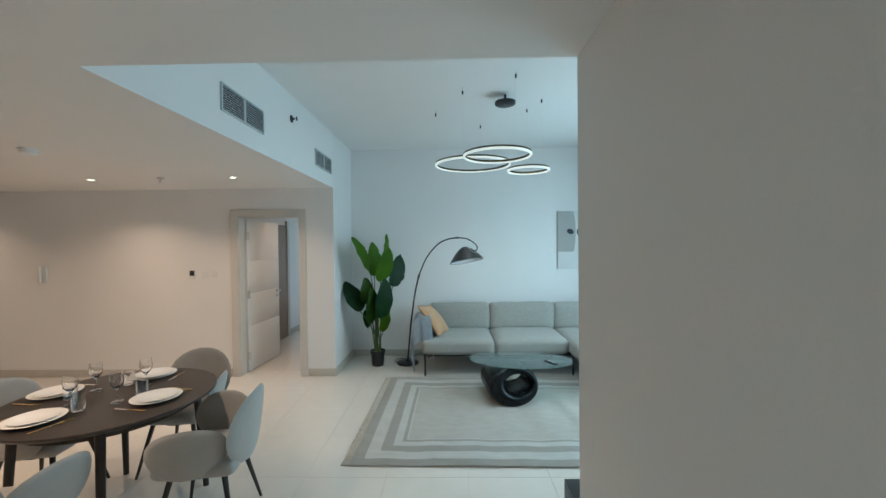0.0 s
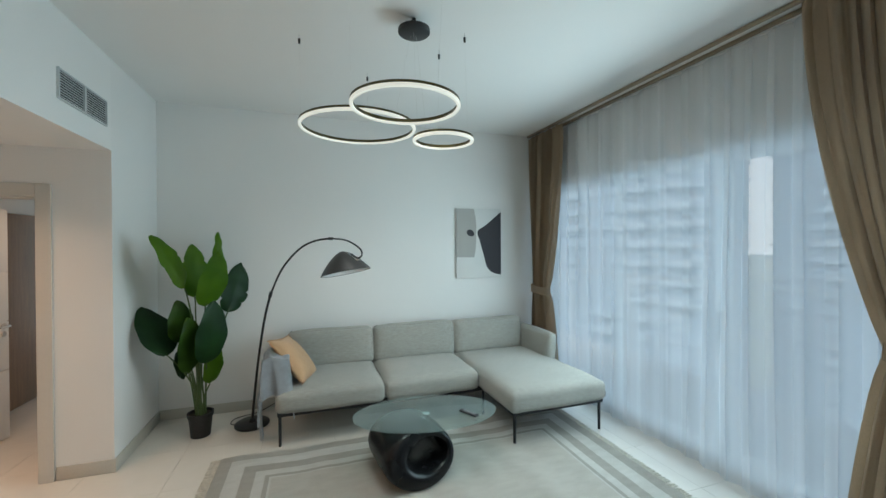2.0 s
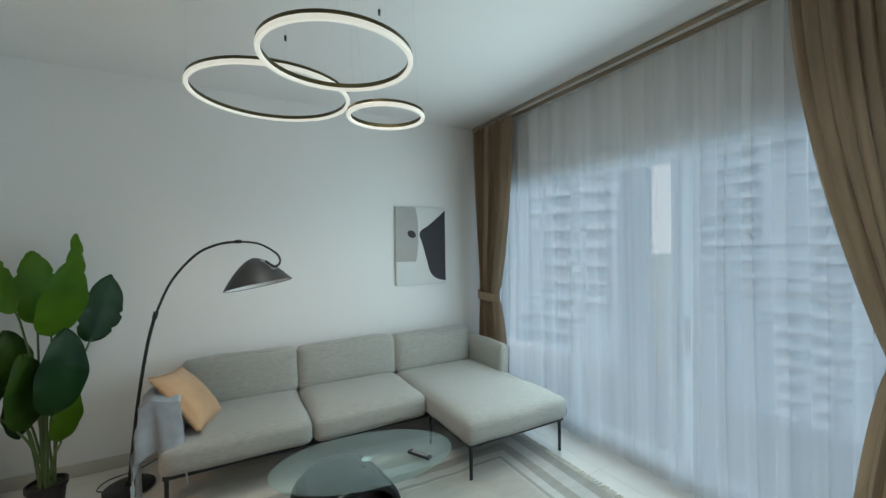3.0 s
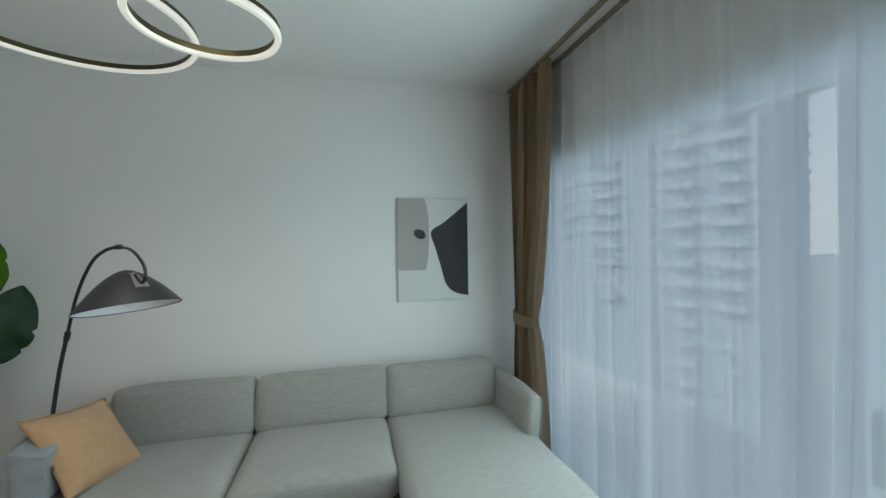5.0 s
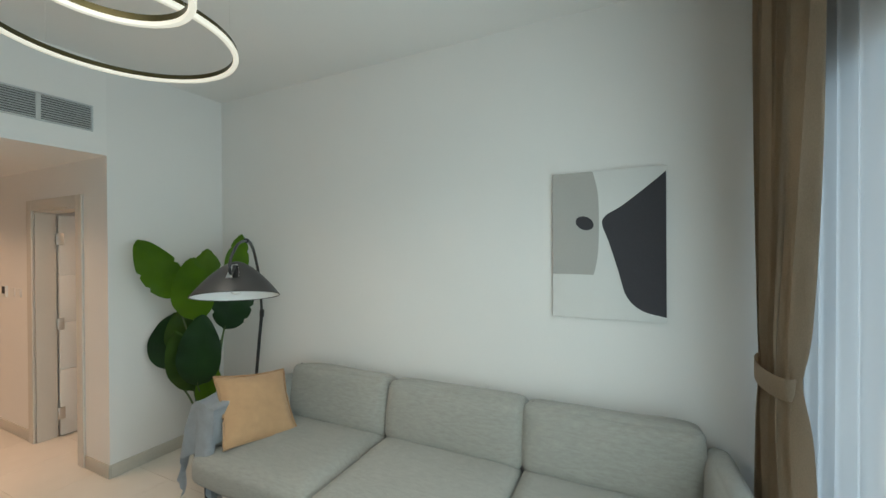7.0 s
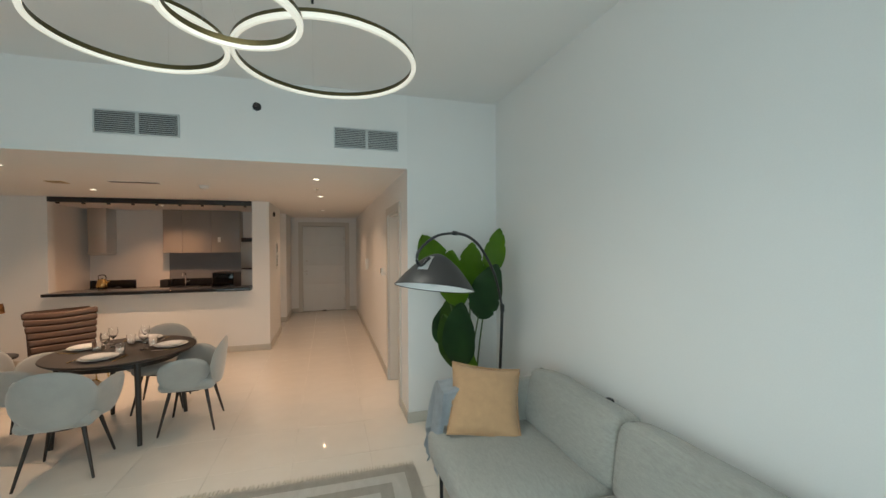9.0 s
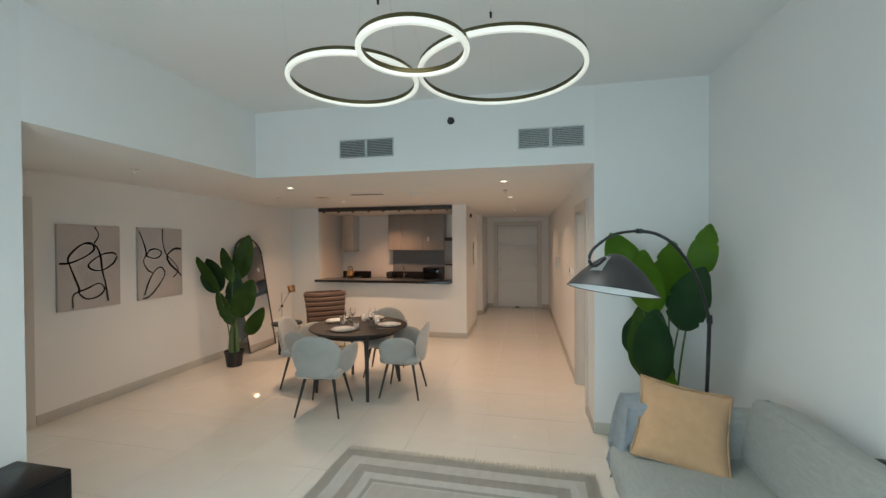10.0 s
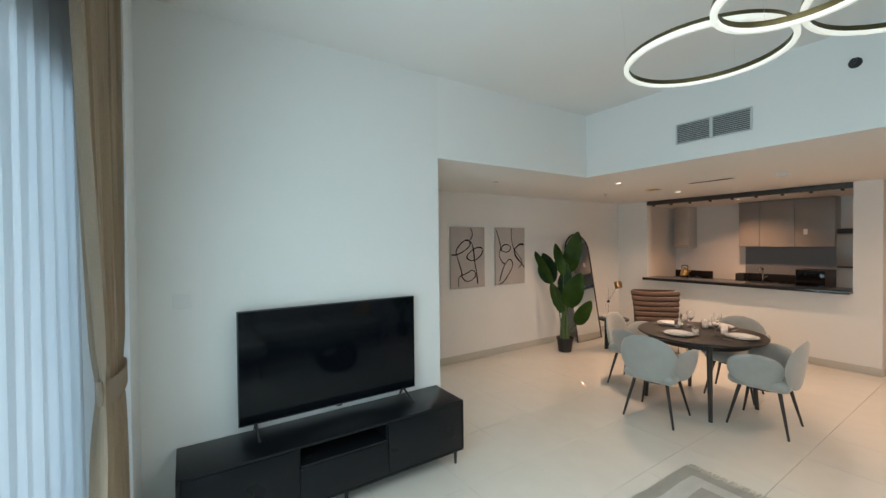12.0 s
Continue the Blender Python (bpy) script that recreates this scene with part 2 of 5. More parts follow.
def sheer_material():
    m = bpy.data.materials.new("sheer voile")
    m.use_nodes = True
    t = m.node_tree
    t.nodes.remove(t.nodes["Principled BSDF"])
    out = t.nodes["Material Output"]
    see = t.nodes.new("ShaderNodeBsdfTransparent")
    see.inputs[0].default_value = (0.96, 0.98, 1.0, 1)
    dif = t.nodes.new("ShaderNodeBsdfDiffuse")
    dif.inputs[0].default_value = (0.90, 0.90, 0.89, 1)
    tra = t.nodes.new("ShaderNodeBsdfTranslucent")
    tra.inputs[0].default_value = (0.82, 0.86, 0.90, 1)
    a, b = t.nodes.new("ShaderNodeMixShader"), t.nodes.new("ShaderNodeMixShader")
    a.inputs[0].default_value = 0.38
    n = t.nodes.new("ShaderNodeTexNoise")
    n.inputs["Scale"].default_value = 3.0
    co = t.nodes.new("ShaderNodeTexCoord")
    mp = t.nodes.new("ShaderNodeMapping")
    mp.inputs["Scale"].default_value = (0.2, 1.7, 0.04)
    rng = t.nodes.new("ShaderNodeMapRange")
    rng.inputs["From Min"].default_value, rng.inputs["From Max"].default_value = 0.33, 0.67
    rng.inputs["To Min"].default_value, rng.inputs["To Max"].default_value = 0.54, 0.77
    t.links.new(co.outputs["Object"], mp.inputs[0])
    t.links.new(mp.outputs[0], n.inputs["Vector"])
    t.links.new(n.outputs["Fac"], rng.inputs["Value"])
    t.links.new(rng.outputs[0], b.inputs[0])
    t.links.new(dif.outputs[0], a.inputs[1])
    t.links.new(tra.outputs[0], a.inputs[2])
    t.links.new(see.outputs[0], b.inputs[1])
    t.links.new(a.outputs[0], b.inputs[2])
    t.links.new(b.outputs[0], out.inputs[0])
    return m


SHEER = sheer_material()


def thin_glass_material():
    """A clear plate with a faint green body, a dusty veil and mirror gloss."""
    m = bpy.data.materials.new("table glass")
    m.use_nodes = True
    t = m.node_tree
    t.nodes.remove(t.nodes["Principled BSDF"])
    see, veil, gloss, fres, a, b = (t.nodes.new("ShaderNode" + k) for k in ("BsdfTransparent", "BsdfDiffuse", "BsdfGlossy", "LayerWeight", "MixShader", "MixShader"))
    see.inputs[0].default_value = (0.88, 0.96, 0.95, 1)
    veil.inputs[0].default_value = (0.55, 0.68, 0.68, 1)
    gloss.inputs["Roughness"].default_value = 0.02
    fres.inputs["Blend"].default_value = 0.5
    power, scale = t.nodes.new("ShaderNodeMath"), t.nodes.new("ShaderNodeMath")
    power.operation, scale.operation = "POWER", "MULTIPLY_ADD"
    power.inputs[1].default_value = 5.0
    scale.inputs[1].default_value, scale.inputs[2].default_value = 0.9, 0.05
    t.links.new(fres.outputs["Facing"], power.inputs[0])
    t.links.new(power.outputs[0], scale.inputs[0])
    a.inputs[0].default_value = 0.07
    t.links.new(see.outputs[0], a.inputs[1])
    t.links.new(veil.outputs[0], a.inputs[2])
    t.links.new(scale.outputs[0], b.inputs[0])
    t.links.new(a.outputs[0], b.inputs[1])
    t.links.new(gloss.outputs[0], b.inputs[2])
    t.links.new(b.outputs[0], t.nodes["Material Output"].inputs[0])
    return m


TABLEGLASS = thin_glass_material()
RUGHX, RUGHY = 1.54, 0.985


def rug_material():
    m = material("woven rug", (0.4, 0.38, 0.34), 0.95, var=0.14, scale=7, bump=0.8, bscale=260, stretch=(1, 2.5, 1), sheen=0.2)
    t = m.node_tree
    p = t.nodes["Principled BSDF"]
    co = t.nodes.new("ShaderNodeTexCoord")
    sep = t.nodes.new("ShaderNodeSeparateXYZ")
    t.links.new(co.outputs["Object"], sep.inputs[0])
    edge = []
    for axis, half in ((0, RUGHX), (1, RUGHY)):
        ab = t.nodes.new("ShaderNodeMath")
        ab.operation = "ABSOLUTE"
        t.links.new(sep.outputs[axis], ab.inputs[0])
        su = t.nodes.new("ShaderNodeMath")
        su.operation = "SUBTRACT"
        su.inputs[0].default_value = half
        t.links.new(ab.outputs[0], su.inputs[1])
        edge.append(su)
    mn = t.nodes.new("ShaderNodeMath")
    mn.operation = "MINIMUM"
    t.links.new(edge[0].outputs[0], mn.inputs[0])
    t.links.new(edge[1].outputs[0], mn.inputs[1])
    wob = t.nodes.new("ShaderNodeTexNoise")
    wob.inputs["Scale"].default_value = 40
    t.links.new(co.outputs["Object"], wob.inputs["Vector"])
    wm = t.nodes.new("ShaderNodeMath")
    wm.operation = "MULTIPLY_ADD"
    wm.inputs[1].default_value = 0.012
    t.links.new(wob.outputs["Fac"], wm.inputs[0])
    t.links.new(mn.outputs[0], wm.inputs[2])
    grey, white, field = (0.67, 0.645, 0.59), (0.95, 0.94, 0.90), (0.86, 0.83, 0.77)
    ramp = t.nodes.new("ShaderNodeValToRGB")
    ramp.color_ramp.interpolation = "CONSTANT"
    stops = ((0.0, grey), (0.096, white), (0.206, grey), (0.296, white), (0.366, grey), (0.396, white), (0.414, field))
    el = ramp.color_ramp.elements
    el[0].color = (*grey, 1)
    el[1].position, el[1].color = stops[1][0], (*white, 1)
    for at, col in stops[2:]:
        e = el.new(at)
        e.color = (*col, 1)
    t.links.new(wm.outputs[0], ramp.inputs[0])
    old = p.inputs["Base Color"].links[0].from_node
    mul = t.nodes.new("ShaderNodeMix")
    mul.data_type, mul.blend_type = "RGBA", "MULTIPLY"
    mul.inputs[0].default_value = 1.0
    old.color_ramp.elements[0].color, old.color_ramp.elements[1].color = (0.80, 0.79, 0.77, 1), (1, 1, 1, 1)
    t.links.new(ramp.outputs[0], mul.inputs[6])
    t.links.new(old.outputs[0], mul.inputs[7])
    t.links.new(mul.outputs[2], p.inputs["Base Color"])
    return m


RUG = rug_material()
FRINGE = material("rug fringe", (0.55, 0.52, 0.45), 0.95, var=0.25, scale=60)

# ---------------------------------------------------------------- mesh helpers


def finish(name, bm, mat, sharp=38):
    me = bpy.data.meshes.new(name)
    bmesh.ops.recalc_face_normals(bm, faces=bm.faces[:])
    bm.to_mesh(me)
    bm.free()
    me.materials.append(mat)
    for poly in me.polygons:
        poly.use_smooth = True
    me.set_sharp_from_angle(angle=radians(sharp))
    return me


def part(name, bm, mat, parent, label="", m=None):
    ob = new(name, finish(name, bm, mat))
    ob.parent = parent
    if m is not None:
        ob.matrix_local = m
    return tagged(ob, label)


def thing(name, label, category, m=None, group=""):
    ob = new(name)
    ob.empty_display_size = 0.1
    if m is not None:
        ob.matrix_world = m
    return tagged(ob, label, category, group)


def solid(name, bm, mat, label, category, m=None, group=""):
    ob = new(name, finish(name, bm, mat))
    if m is not None:
        ob.matrix_world = m
    return tagged(ob, label, category, group)


def struct(name, bm, mat, label="", parent=None):
    ob = new(name, finish(name, bm, mat))
    ob.parent = parent
    return tagged(ob, label, kind="structure")


def box(a, b, bevel=0.0, bm=None, seg=2):
    bm = bm or bmesh.new()
    made = bmesh.ops.create_cube(bm, size=1)["verts"]
    for v in made:
        v.co = Vector([(a[i] + b[i]) / 2 + v.co[i] * (b[i] - a[i]) for i in range(3)])
    if bevel:
        edges = {e for v in made for e in v.link_edges}
        bmesh.ops.bevel(bm, geom=list(edges), offset=bevel, segments=seg, profile=0.5, affect="EDGES")
    return bm


def cyl(p0, p1, r0, r1=None, seg=20, bm=None):
    bm = bm or bmesh.new()
    p0, p1 = Vector(p0), Vector(p1)
    r1 = r0 if r1 is None else r1
    d = p1 - p0
    made = bmesh.ops.create_cone(bm, cap_ends=True, segments=seg, radius1=r0, radius2=r1, depth=d.length)["verts"]
    turn = Vector((0, 0, 1)).rotation_difference(d.normalized()).to_matrix().to_4x4()
    bmesh.ops.transform(bm, verts=made, matrix=Matrix.Translation((p0 + p1) / 2) @ turn)
    return bm


def smooth_path(points, steps=8, closed=False):
    pts = [Vector(p) for p in points]
    n = len(pts)
    out = []
    for i in range(n if closed else n - 1):
        p = [pts[(i + k) % n] if closed else pts[min(max(i + k, 0), n - 1)] for k in (-1, 0, 1, 2)]
        for s in range(steps):
            u = s / steps
            out.append(0.5 * (2 * p[1] + (p[2] - p[0]) * u + (2 * p[0] - 5 * p[1] + 4 * p[2] - p[3]) * u * u
                              + (3 * p[1] - p[0] - 3 * p[2] + p[3]) * u ** 3))
    if not closed:
        out.append(pts[-1])
    return out


def tube(points, radius, seg=10, closed=False, bm=None, flat=1.0):
    """A tube along points; radius a number or one per point."""
    bm = bm or bmesh.new()
    n = len(points)
    rings = []
    up = Vector((0, 0, 1))
    last = None
    for i, p in enumerate(points):
        a, b = (points[i - 1], points[(i + 1) % n]) if closed else (points[max(i - 1, 0)], points[min(i + 1, n - 1)])
        d = (Vector(b) - Vector(a)).normalized()
        side = d.cross(up)
        if side.length < 0.05:
            side = last if last is not None else d.cross(Vector((1, 0, 0)))
        side = side.normalized()
        last = side
        nor = side.cross(d).normalized()
        r = radius[i] if hasattr(radius, "__len__") else radius
        rings.append([bm.verts.new(Vector(p) + r * (side * math.cos(k * math.tau / seg) + flat * nor * math.sin(k * math.tau / seg)))
                      for k in range(seg)])
    for i in range(n if closed else n - 1):
        a, b = rings[i], rings[(i + 1) % n]
        for k in range(seg):
            bm.faces.new((a[k], a[(k + 1) % seg], b[(k + 1) % seg], b[k]))
    if not closed:
        bm.faces.new(rings[0][::-1])
        bm.faces.new(rings[-1])
    return bm


def lathe(profile, seg=32, bm=None, centre=(0, 0)):
    """Turns (radius, z) pairs round the z axis."""
    bm = bm or bmesh.new()
    rows = []
    for r, z in profile:
        if r < 1e-5:
            rows.append([bm.verts.new((centre[0], centre[1], z))])
        else:
            rows.append([bm.verts.new((centre[0] + r * math.cos(k * math.tau / seg), centre[1] + r * math.sin(k * math.tau / seg), z)) for k in range(seg)])
    for a, b in zip(rows, rows[1:]):
        for k in range(seg):
            q = [a[k % len(a)], a[(k + 1) % len(a)], b[(k + 1) % len(b)], b[k % len(b)]]
            q = [v for i, v in enumerate(q) if v not in q[:i]]
            if len(q) > 2:
                bm.faces.new(q)
    return bm


def soft(size, r, crown=(0, 0, 0), n=10, wobble=0.0, seed=0.0, m=None):
    """An upholstered block: a box with round edges of radius r whose faces swell by crown."""
    bm = bmesh.new()
    bmesh.ops.create_cube(bm, size=2)
    bmesh.ops.subdivide_edges(bm, edges=bm.edges[:], cuts=n, use_grid_fill=True)
    h = Vector(size) / 2
    for v in bm.verts:
        u = v.co.copy()
        # crowd the grid towards the edges
        s = Vector([math.copysign(1 - (1 - abs(c)) ** 1.6, c) for c in u])
        p = Vector([s[i] * h[i] for i in range(3)])
        inner = Vector([max(-(h[i] - r), min(h[i] - r, p[i])) for i in range(3)])
        d = p - inner
        if d.length > 1e-9:
            p = inner + d.normalized() * min(r, d.length if max(abs(c) for c in u) < 0.999 else r)
        for i in range(3):
            j, k = (i + 1) % 3, (i + 2) % 3
            p[i] += math.copysign(crown[i], u[i]) * (abs(u[i]) ** 3) * (1 - s[j] ** 4) * (1 - s[k] ** 4)
        if wobble:
            p += wobble * noise.noise_vector(p * 4 + Vector((seed, seed * 2, 0)))
        v.co = p
    if m is not None:
        bmesh.ops.transform(bm, verts=bm.verts[:], matrix=m)
    return bm


def sheet(f, nu, nv, thick=0.0, bm=None, uv=False):
    """A surface f(u, v) with u, v from 0 to 1, given thickness when thick > 0."""
    bm = bm or bmesh.new()
    grid = [[bm.verts.new(f(i / nu, j / nv)) for j in range(nv + 1)] for i in range(nu + 1)]
    lay = bm.loops.layers.uv.verify() if uv else None
    faces = []
    for i in range(nu):
        for j in range(nv):
            fc = bm.faces.new((grid[i][j], grid[i + 1][j], grid[i + 1][j + 1], grid[i][j + 1]))
            faces.append(fc)
            if uv:
                for lp, (a, b) in zip(fc.loops, ((i, j), (i + 1, j), (i + 1, j + 1), (i, j + 1))):
                    lp[lay].uv = (a / nu, b / nv)
    if thick:
        bmesh.ops.solidify(bm, geom=faces, thickness=thick)
    return bm


def prism(points, depth, bm=None):
    """A flat plate with the outline points (x, z), from y = 0 to y = depth."""
    bm = bm or bmesh.new()
    a = [bm.verts.new((x, 0, z)) for x, z in points]
    b = [bm.verts.new((x, depth, z)) for x, z in points]
    bm.faces.new(a)
    bm.faces.new(b[::-1])
    for i in range(len(a)):
        bm.faces.new((a[i], b[i], b[(i + 1) % len(b)], a[(i + 1) % len(a)]))
    return bm

# ---------------------------------------------------------------- structure
XS, YTV, XW, YD, YS, YP, XK, XE, XWIN, ZL, ZH = -1.47, 1.805, 0.553, 5.275, 6.20, 0.08, -4.79, -8.52, 2.88, 2.45, 3.15

floor = struct("floor", box((-8.7, -1.6, -0.12), (3.08, 9.0, -0.004)), GROUT, "cream polished tile floor with fine grey joints")
struct("wall_sofa", box((XS, YS, 0), (XWIN, YS + 0.2, ZH)), PAINT, "plain white painted wall behind the sofa")
bm = box((XS - 0.15, YD + 0.15, 0), (XS, YS + 0.2, ZH))
struct("wall_side", bm, PAINT, "white painted wall return by the plant")
# wall with the bedroom door
DX0, DX1, DH = -2.735, -1.908, 2.10
bm = box((XE - 0.2, YD, 0), (DX0, YD + 0.15, ZL))
box((DX1, YD, 0), (XS, YD + 0.15, ZH), bm=bm)
box((DX0, YD, DH), (DX1, YD + 0.15, ZL), bm=bm)
struct("wall_corridor", bm, PAINT, "white corridor wall with a bedroom doorway")
bm = box((XW, YTV - 0.2, 0), (XWIN, YTV, ZH))
struct("wall_tv", bm, PAINT, "white painted wall behind the television")
struct("wall_end", box((XW, YP, 0), (XW + 0.2, YTV - 0.2, ZH)), PAINT, "white painted wall end beside the dining area")
# wall with the two canvases and the doorway that the walk starts from
PX0, PX1 = -0.47, 0.44
bm = box((-7.2, YP - 0.15, 0), (PX0, YP, ZL))
box((PX1, YP - 0.15, 0), (XW + 0.2, YP, ZL), bm=bm)
box((PX0, YP - 0.15, 2.11), (PX1, YP, ZL), bm=bm)
struct("wall_pictures", bm, PAINT, "white wall with two canvases and a doorway")
# closed lobby behind that doorway
bm = box((-1.0, -1.6, 0), (1.0, -1.45, ZL))
box((-1.15, -1.6, 0), (-1.0, YP - 0.15, ZL), bm=bm)
box((1.0, -1.6, 0), (1.15, YP - 0.15, ZL), bm=bm)
struct("wall_lobby", bm, PAINT, "plain white lobby walls")
# kitchen hatch wall, its pier and the corridor side
bm = box((XK - 0.15, YP, 0), (XK, 0.66, ZL))
box((XK - 0.15, 0.66, 0), (XK, 3.35, 1.005), bm=bm)
box((-6.3, 3.35, 0), (XK, 3.61, ZL), bm=bm)
struct("wall_kitchen", bm, PAINT, "white half-height kitchen wall with a serving hatch")
bm = box((-7.15, YP, 0), (-7.0, 3.35, ZL))
box((XE, 3.35, 0), (-7.3, 3.63, ZL), bm=bm)
struct("wall_kitchen_back", bm, PAINT, "beige lit kitchen back wall")
# entrance wall
EY0, EY1, EZ = 3.89, 5.01, 2.25
bm = box((XE - 0.2, 3.0, 0), (XE, EY0, ZL))
box((XE - 0.2, EY1, 0), (XE, YD, ZL), bm=bm)
box((XE - 0.2, EY0, EZ), (XE, EY1, ZL), bm=bm)
struct("wall_entrance", bm, PAINT, "white wall round the entrance door")
# bedroom passage
bm = box((-3.2, YD + 0.15, 0), (-3.05, 9.0, ZL))
box((XS - 0.3, YD + 0.15, 0), (XS - 0.15, 9.0, ZL), bm=bm)
struct("wall_bedroom", bm, PAINT, "white bedroom passage walls")
struct("ceiling_bedroom", box((-3.2, YD + 0.15, ZL), (XS - 0.15, 9.0, ZL + 0.1)), CEIL)
# window wall: pier by the television, lintel, far pier
bm = box((2.62, YTV, 0), (XWIN, 2.22, ZH))
box((XWIN, YTV - 0.2, 0), (XWIN + 0.2, 2.25, ZH), bm=bm)
box((XWIN, 2.25, 2.46), (XWIN + 0.2, 6.06, ZH), bm=bm)
box((XWIN, 6.06, 0), (XWIN + 0.2, YS + 0.2, ZH), bm=bm)
struct("wall_window", bm, PAINT, "white wall round the balcony doors")
# ceilings
struct("ceiling_high", box((XS - 0.15, YTV - 0.2, ZH), (XWIN + 0.2, YS + 0.2, ZH + 0.12)), CEIL, "raised white ceiling over the living area")
bm = box((XE - 0.2, -1.6, ZL), (XS, YD, ZH))
struct("ceiling_low", bm, CEIL, "lowered white ceiling and bulkhead over the dining area")
bm = box((XS, -1.6, ZL), (XW, YTV, ZH))
struct("ceiling_dining", bm, CEIL, "lowered white ceiling beside the wall end")
struct("ceiling_lobby", box((XW, -1.6, ZL), (1.15, YP - 0.15, ZL + 0.1)), CEIL)

# skirting tiles
SK = 0.10


def skirting(a, b):
    struct("baseboard", box((a[0], a[1], 0), (b[0], b[1], SK), 0.002), SKIRT, "beige tile skirting")


g = 0.012
skirting((XS + g, YS - g), (XWIN - 0.02, YS))
skirting((XS, YD + 0.002), (XS + g, YS))
skirting((XE + g, YD - g), (DX0 - 0.09, YD))
skirting((DX1 + 0.09, YD - g), (XS + g, YD))
skirting((XW, YTV), (2.62, YTV + g))
skirting((XW - g, YP + 0.02), (XW, YTV + g))
skirting((XK + g, YP), (PX0 - 0.09, YP + g))
skirting((XK, YP + g), (XK + g, 3.61))
skirting((-6.3, 3.61), (XK + g, 3.61 + g))
skirting((XE + g, 3.63), (-7.3 + g, 3.63 + g))
skirting((-7.3, 3.36), (-7.3 + g, 3.63))
skirting((XE, 3.63 + g), (XE + g, EY0 - 0.08))
skirting((XE, EY1 + 0.08), (XE + g, YD - g))
skirting((-3.05, YD + 0.16), (-3.05 + g, 6.60))
skirting((-3.05, 7.61), (-3.05 + g, 8.8))
skirting((2.62 - g, YTV + g), (2.62, 2.22))


def casing(name, axis, lo, hi, top, face, thick, way, w=0.08, mat=TRIM, depth=0.15):
    """Door lining and architrave round an opening. axis: the direction the wall runs."""
    bm = bmesh.new()

    def b(u0, u1, z0, z1, d0, d1):
        d0, d1 = sorted((face + way * d0, face + way * d1))
        if axis == "x":
            box((u0, d0, z0), (u1, d1, z1), 0.003, bm, 1)
        else:
            box((d0, u0, z0), (d1, u1, z1), 0.003, bm, 1)
    b(lo - w, lo + 0.012, 0, top + w, 0, thick)
    b(hi - 0.012, hi + w, 0, top + w, 0, thick)
    b(lo + 0.012, hi - 0.012, top - 0.012, top + w, 0, thick)
    b(lo, lo + 0.025, 0, top - 0.025, -0.004, -depth)
    b(hi - 0.025, hi, 0, top - 0.025, -0.004, -depth)
    b(lo, hi, top - 0.025, top, -0.004, -depth)
    return struct(name, bm, mat, "beige-grey lacquered door frame")


casing("trim_bedroom_door", "x", DX0, DX1, DH, YD, 0.018, -1)
casing("trim_start_door", "x", PX0, PX1, 2.11, YP, 0.018, 1)
casing("trim_entrance_door", "y", EY0, EY1, EZ, XE, 0.018, 1)


def lever(parent, x, z, y, way):
    h = part("handle", tube([Vector((x, y, z)), Vector((x, y + way * 0.05, z)), Vector((x - 0.02, y + way * 0.055, z)), Vector((x - 0.12, y + way * 0.055, z))], 0.009), STEEL, parent, "brushed steel lever handle")
    part("rose", cyl((x, y, z), (x, y + way * 0.008, z), 0.026), STEEL, h)
    part("keyhole", cyl((x, y, z - 0.07), (x, y + way * 0.008, z - 0.07), 0.024), STEEL, h)


def door_leaf(name, width, height, m, label, grooves=(0.62, 1.06, 1.50)):
    """Leaf along +x from the hinge at the origin, with grooves across it."""
    root = thing(name, label, "door", m)
    tagged(root, kind="structure")
    t = 0.042
    zs = [0.008, *grooves, height]
    for z0, z1 in zip(zs, zs[1:]):
        part("panel", box((0, -t / 2, z0 + 0.003), (width, t / 2, z1 - 0.003), 0.003), DOORWHITE, root)
    part("core", box((0.01, -t / 2 + 0.005, 0.012), (width - 0.01, t / 2 - 0.005, height - 0.006)), DOORWHITE, root)
    return root


d = door_leaf("door_1", 0.82, 2.06, pose(-2.706, 5.435, 0, 0, 0, 86), "open white panelled bedroom door with steel hinges")
lever(d, 0.76, 1.02, -0.021, -1)
for hz in (0.22, 1.05, 1.84):
    part("hinge", box((-0.02, -0.032, hz - 0.055), (0.03, -0.018, hz + 0.055), 0.003), STEEL, d, "brushed steel hinge")
# unseen block, added so no outside light comes through the door gaps
struct("door_gap_block", box((XE - 0.4, 3.0, 0), (XE - 0.21, YD + 0.15, ZL)), PAINT, "unseen block closing the gaps behind the entrance door")
d = door_leaf("door_2", EY1 - EY0 - 0.056, EZ - 0.030, pose(XE - 0.05, EY0 + 0.028, 0, 0, 0, 90), "closed white panelled entrance door", (0.7, 1.2, 1.7))
lever(d, 0.09, 1.05, -0.021, -1)
part("deadlock", cyl((0.09, -0.021, 1.32), (0.09, -0.035, 1.32), 0.026), STEEL, d)
for hz in (0.3, 1.1, 1.9):
    part("hinge", box((1.02, -0.034, hz - 0.05), (1.045, -0.02, hz + 0.05), 0.003), STEEL, d)
part("door_stop", box((0.48, -0.10, 0.0), (0.58, -0.03, 0.03), 0.008), DARKPLASTIC, d)
d = thing("door_3", "closed dark brown wooden cupboard door in the bedroom passage", "door")
tagged(d, kind="structure")
part("panel", box((-3.046, 6.65, 0.01), (-3.02, 7.50, 2.08), 0.004), WOODDOOR, d)
part("frame", box((-3.048, 7.502, 0), (-3.01, 7.60, 2.16), 0.004), TRIM, d)

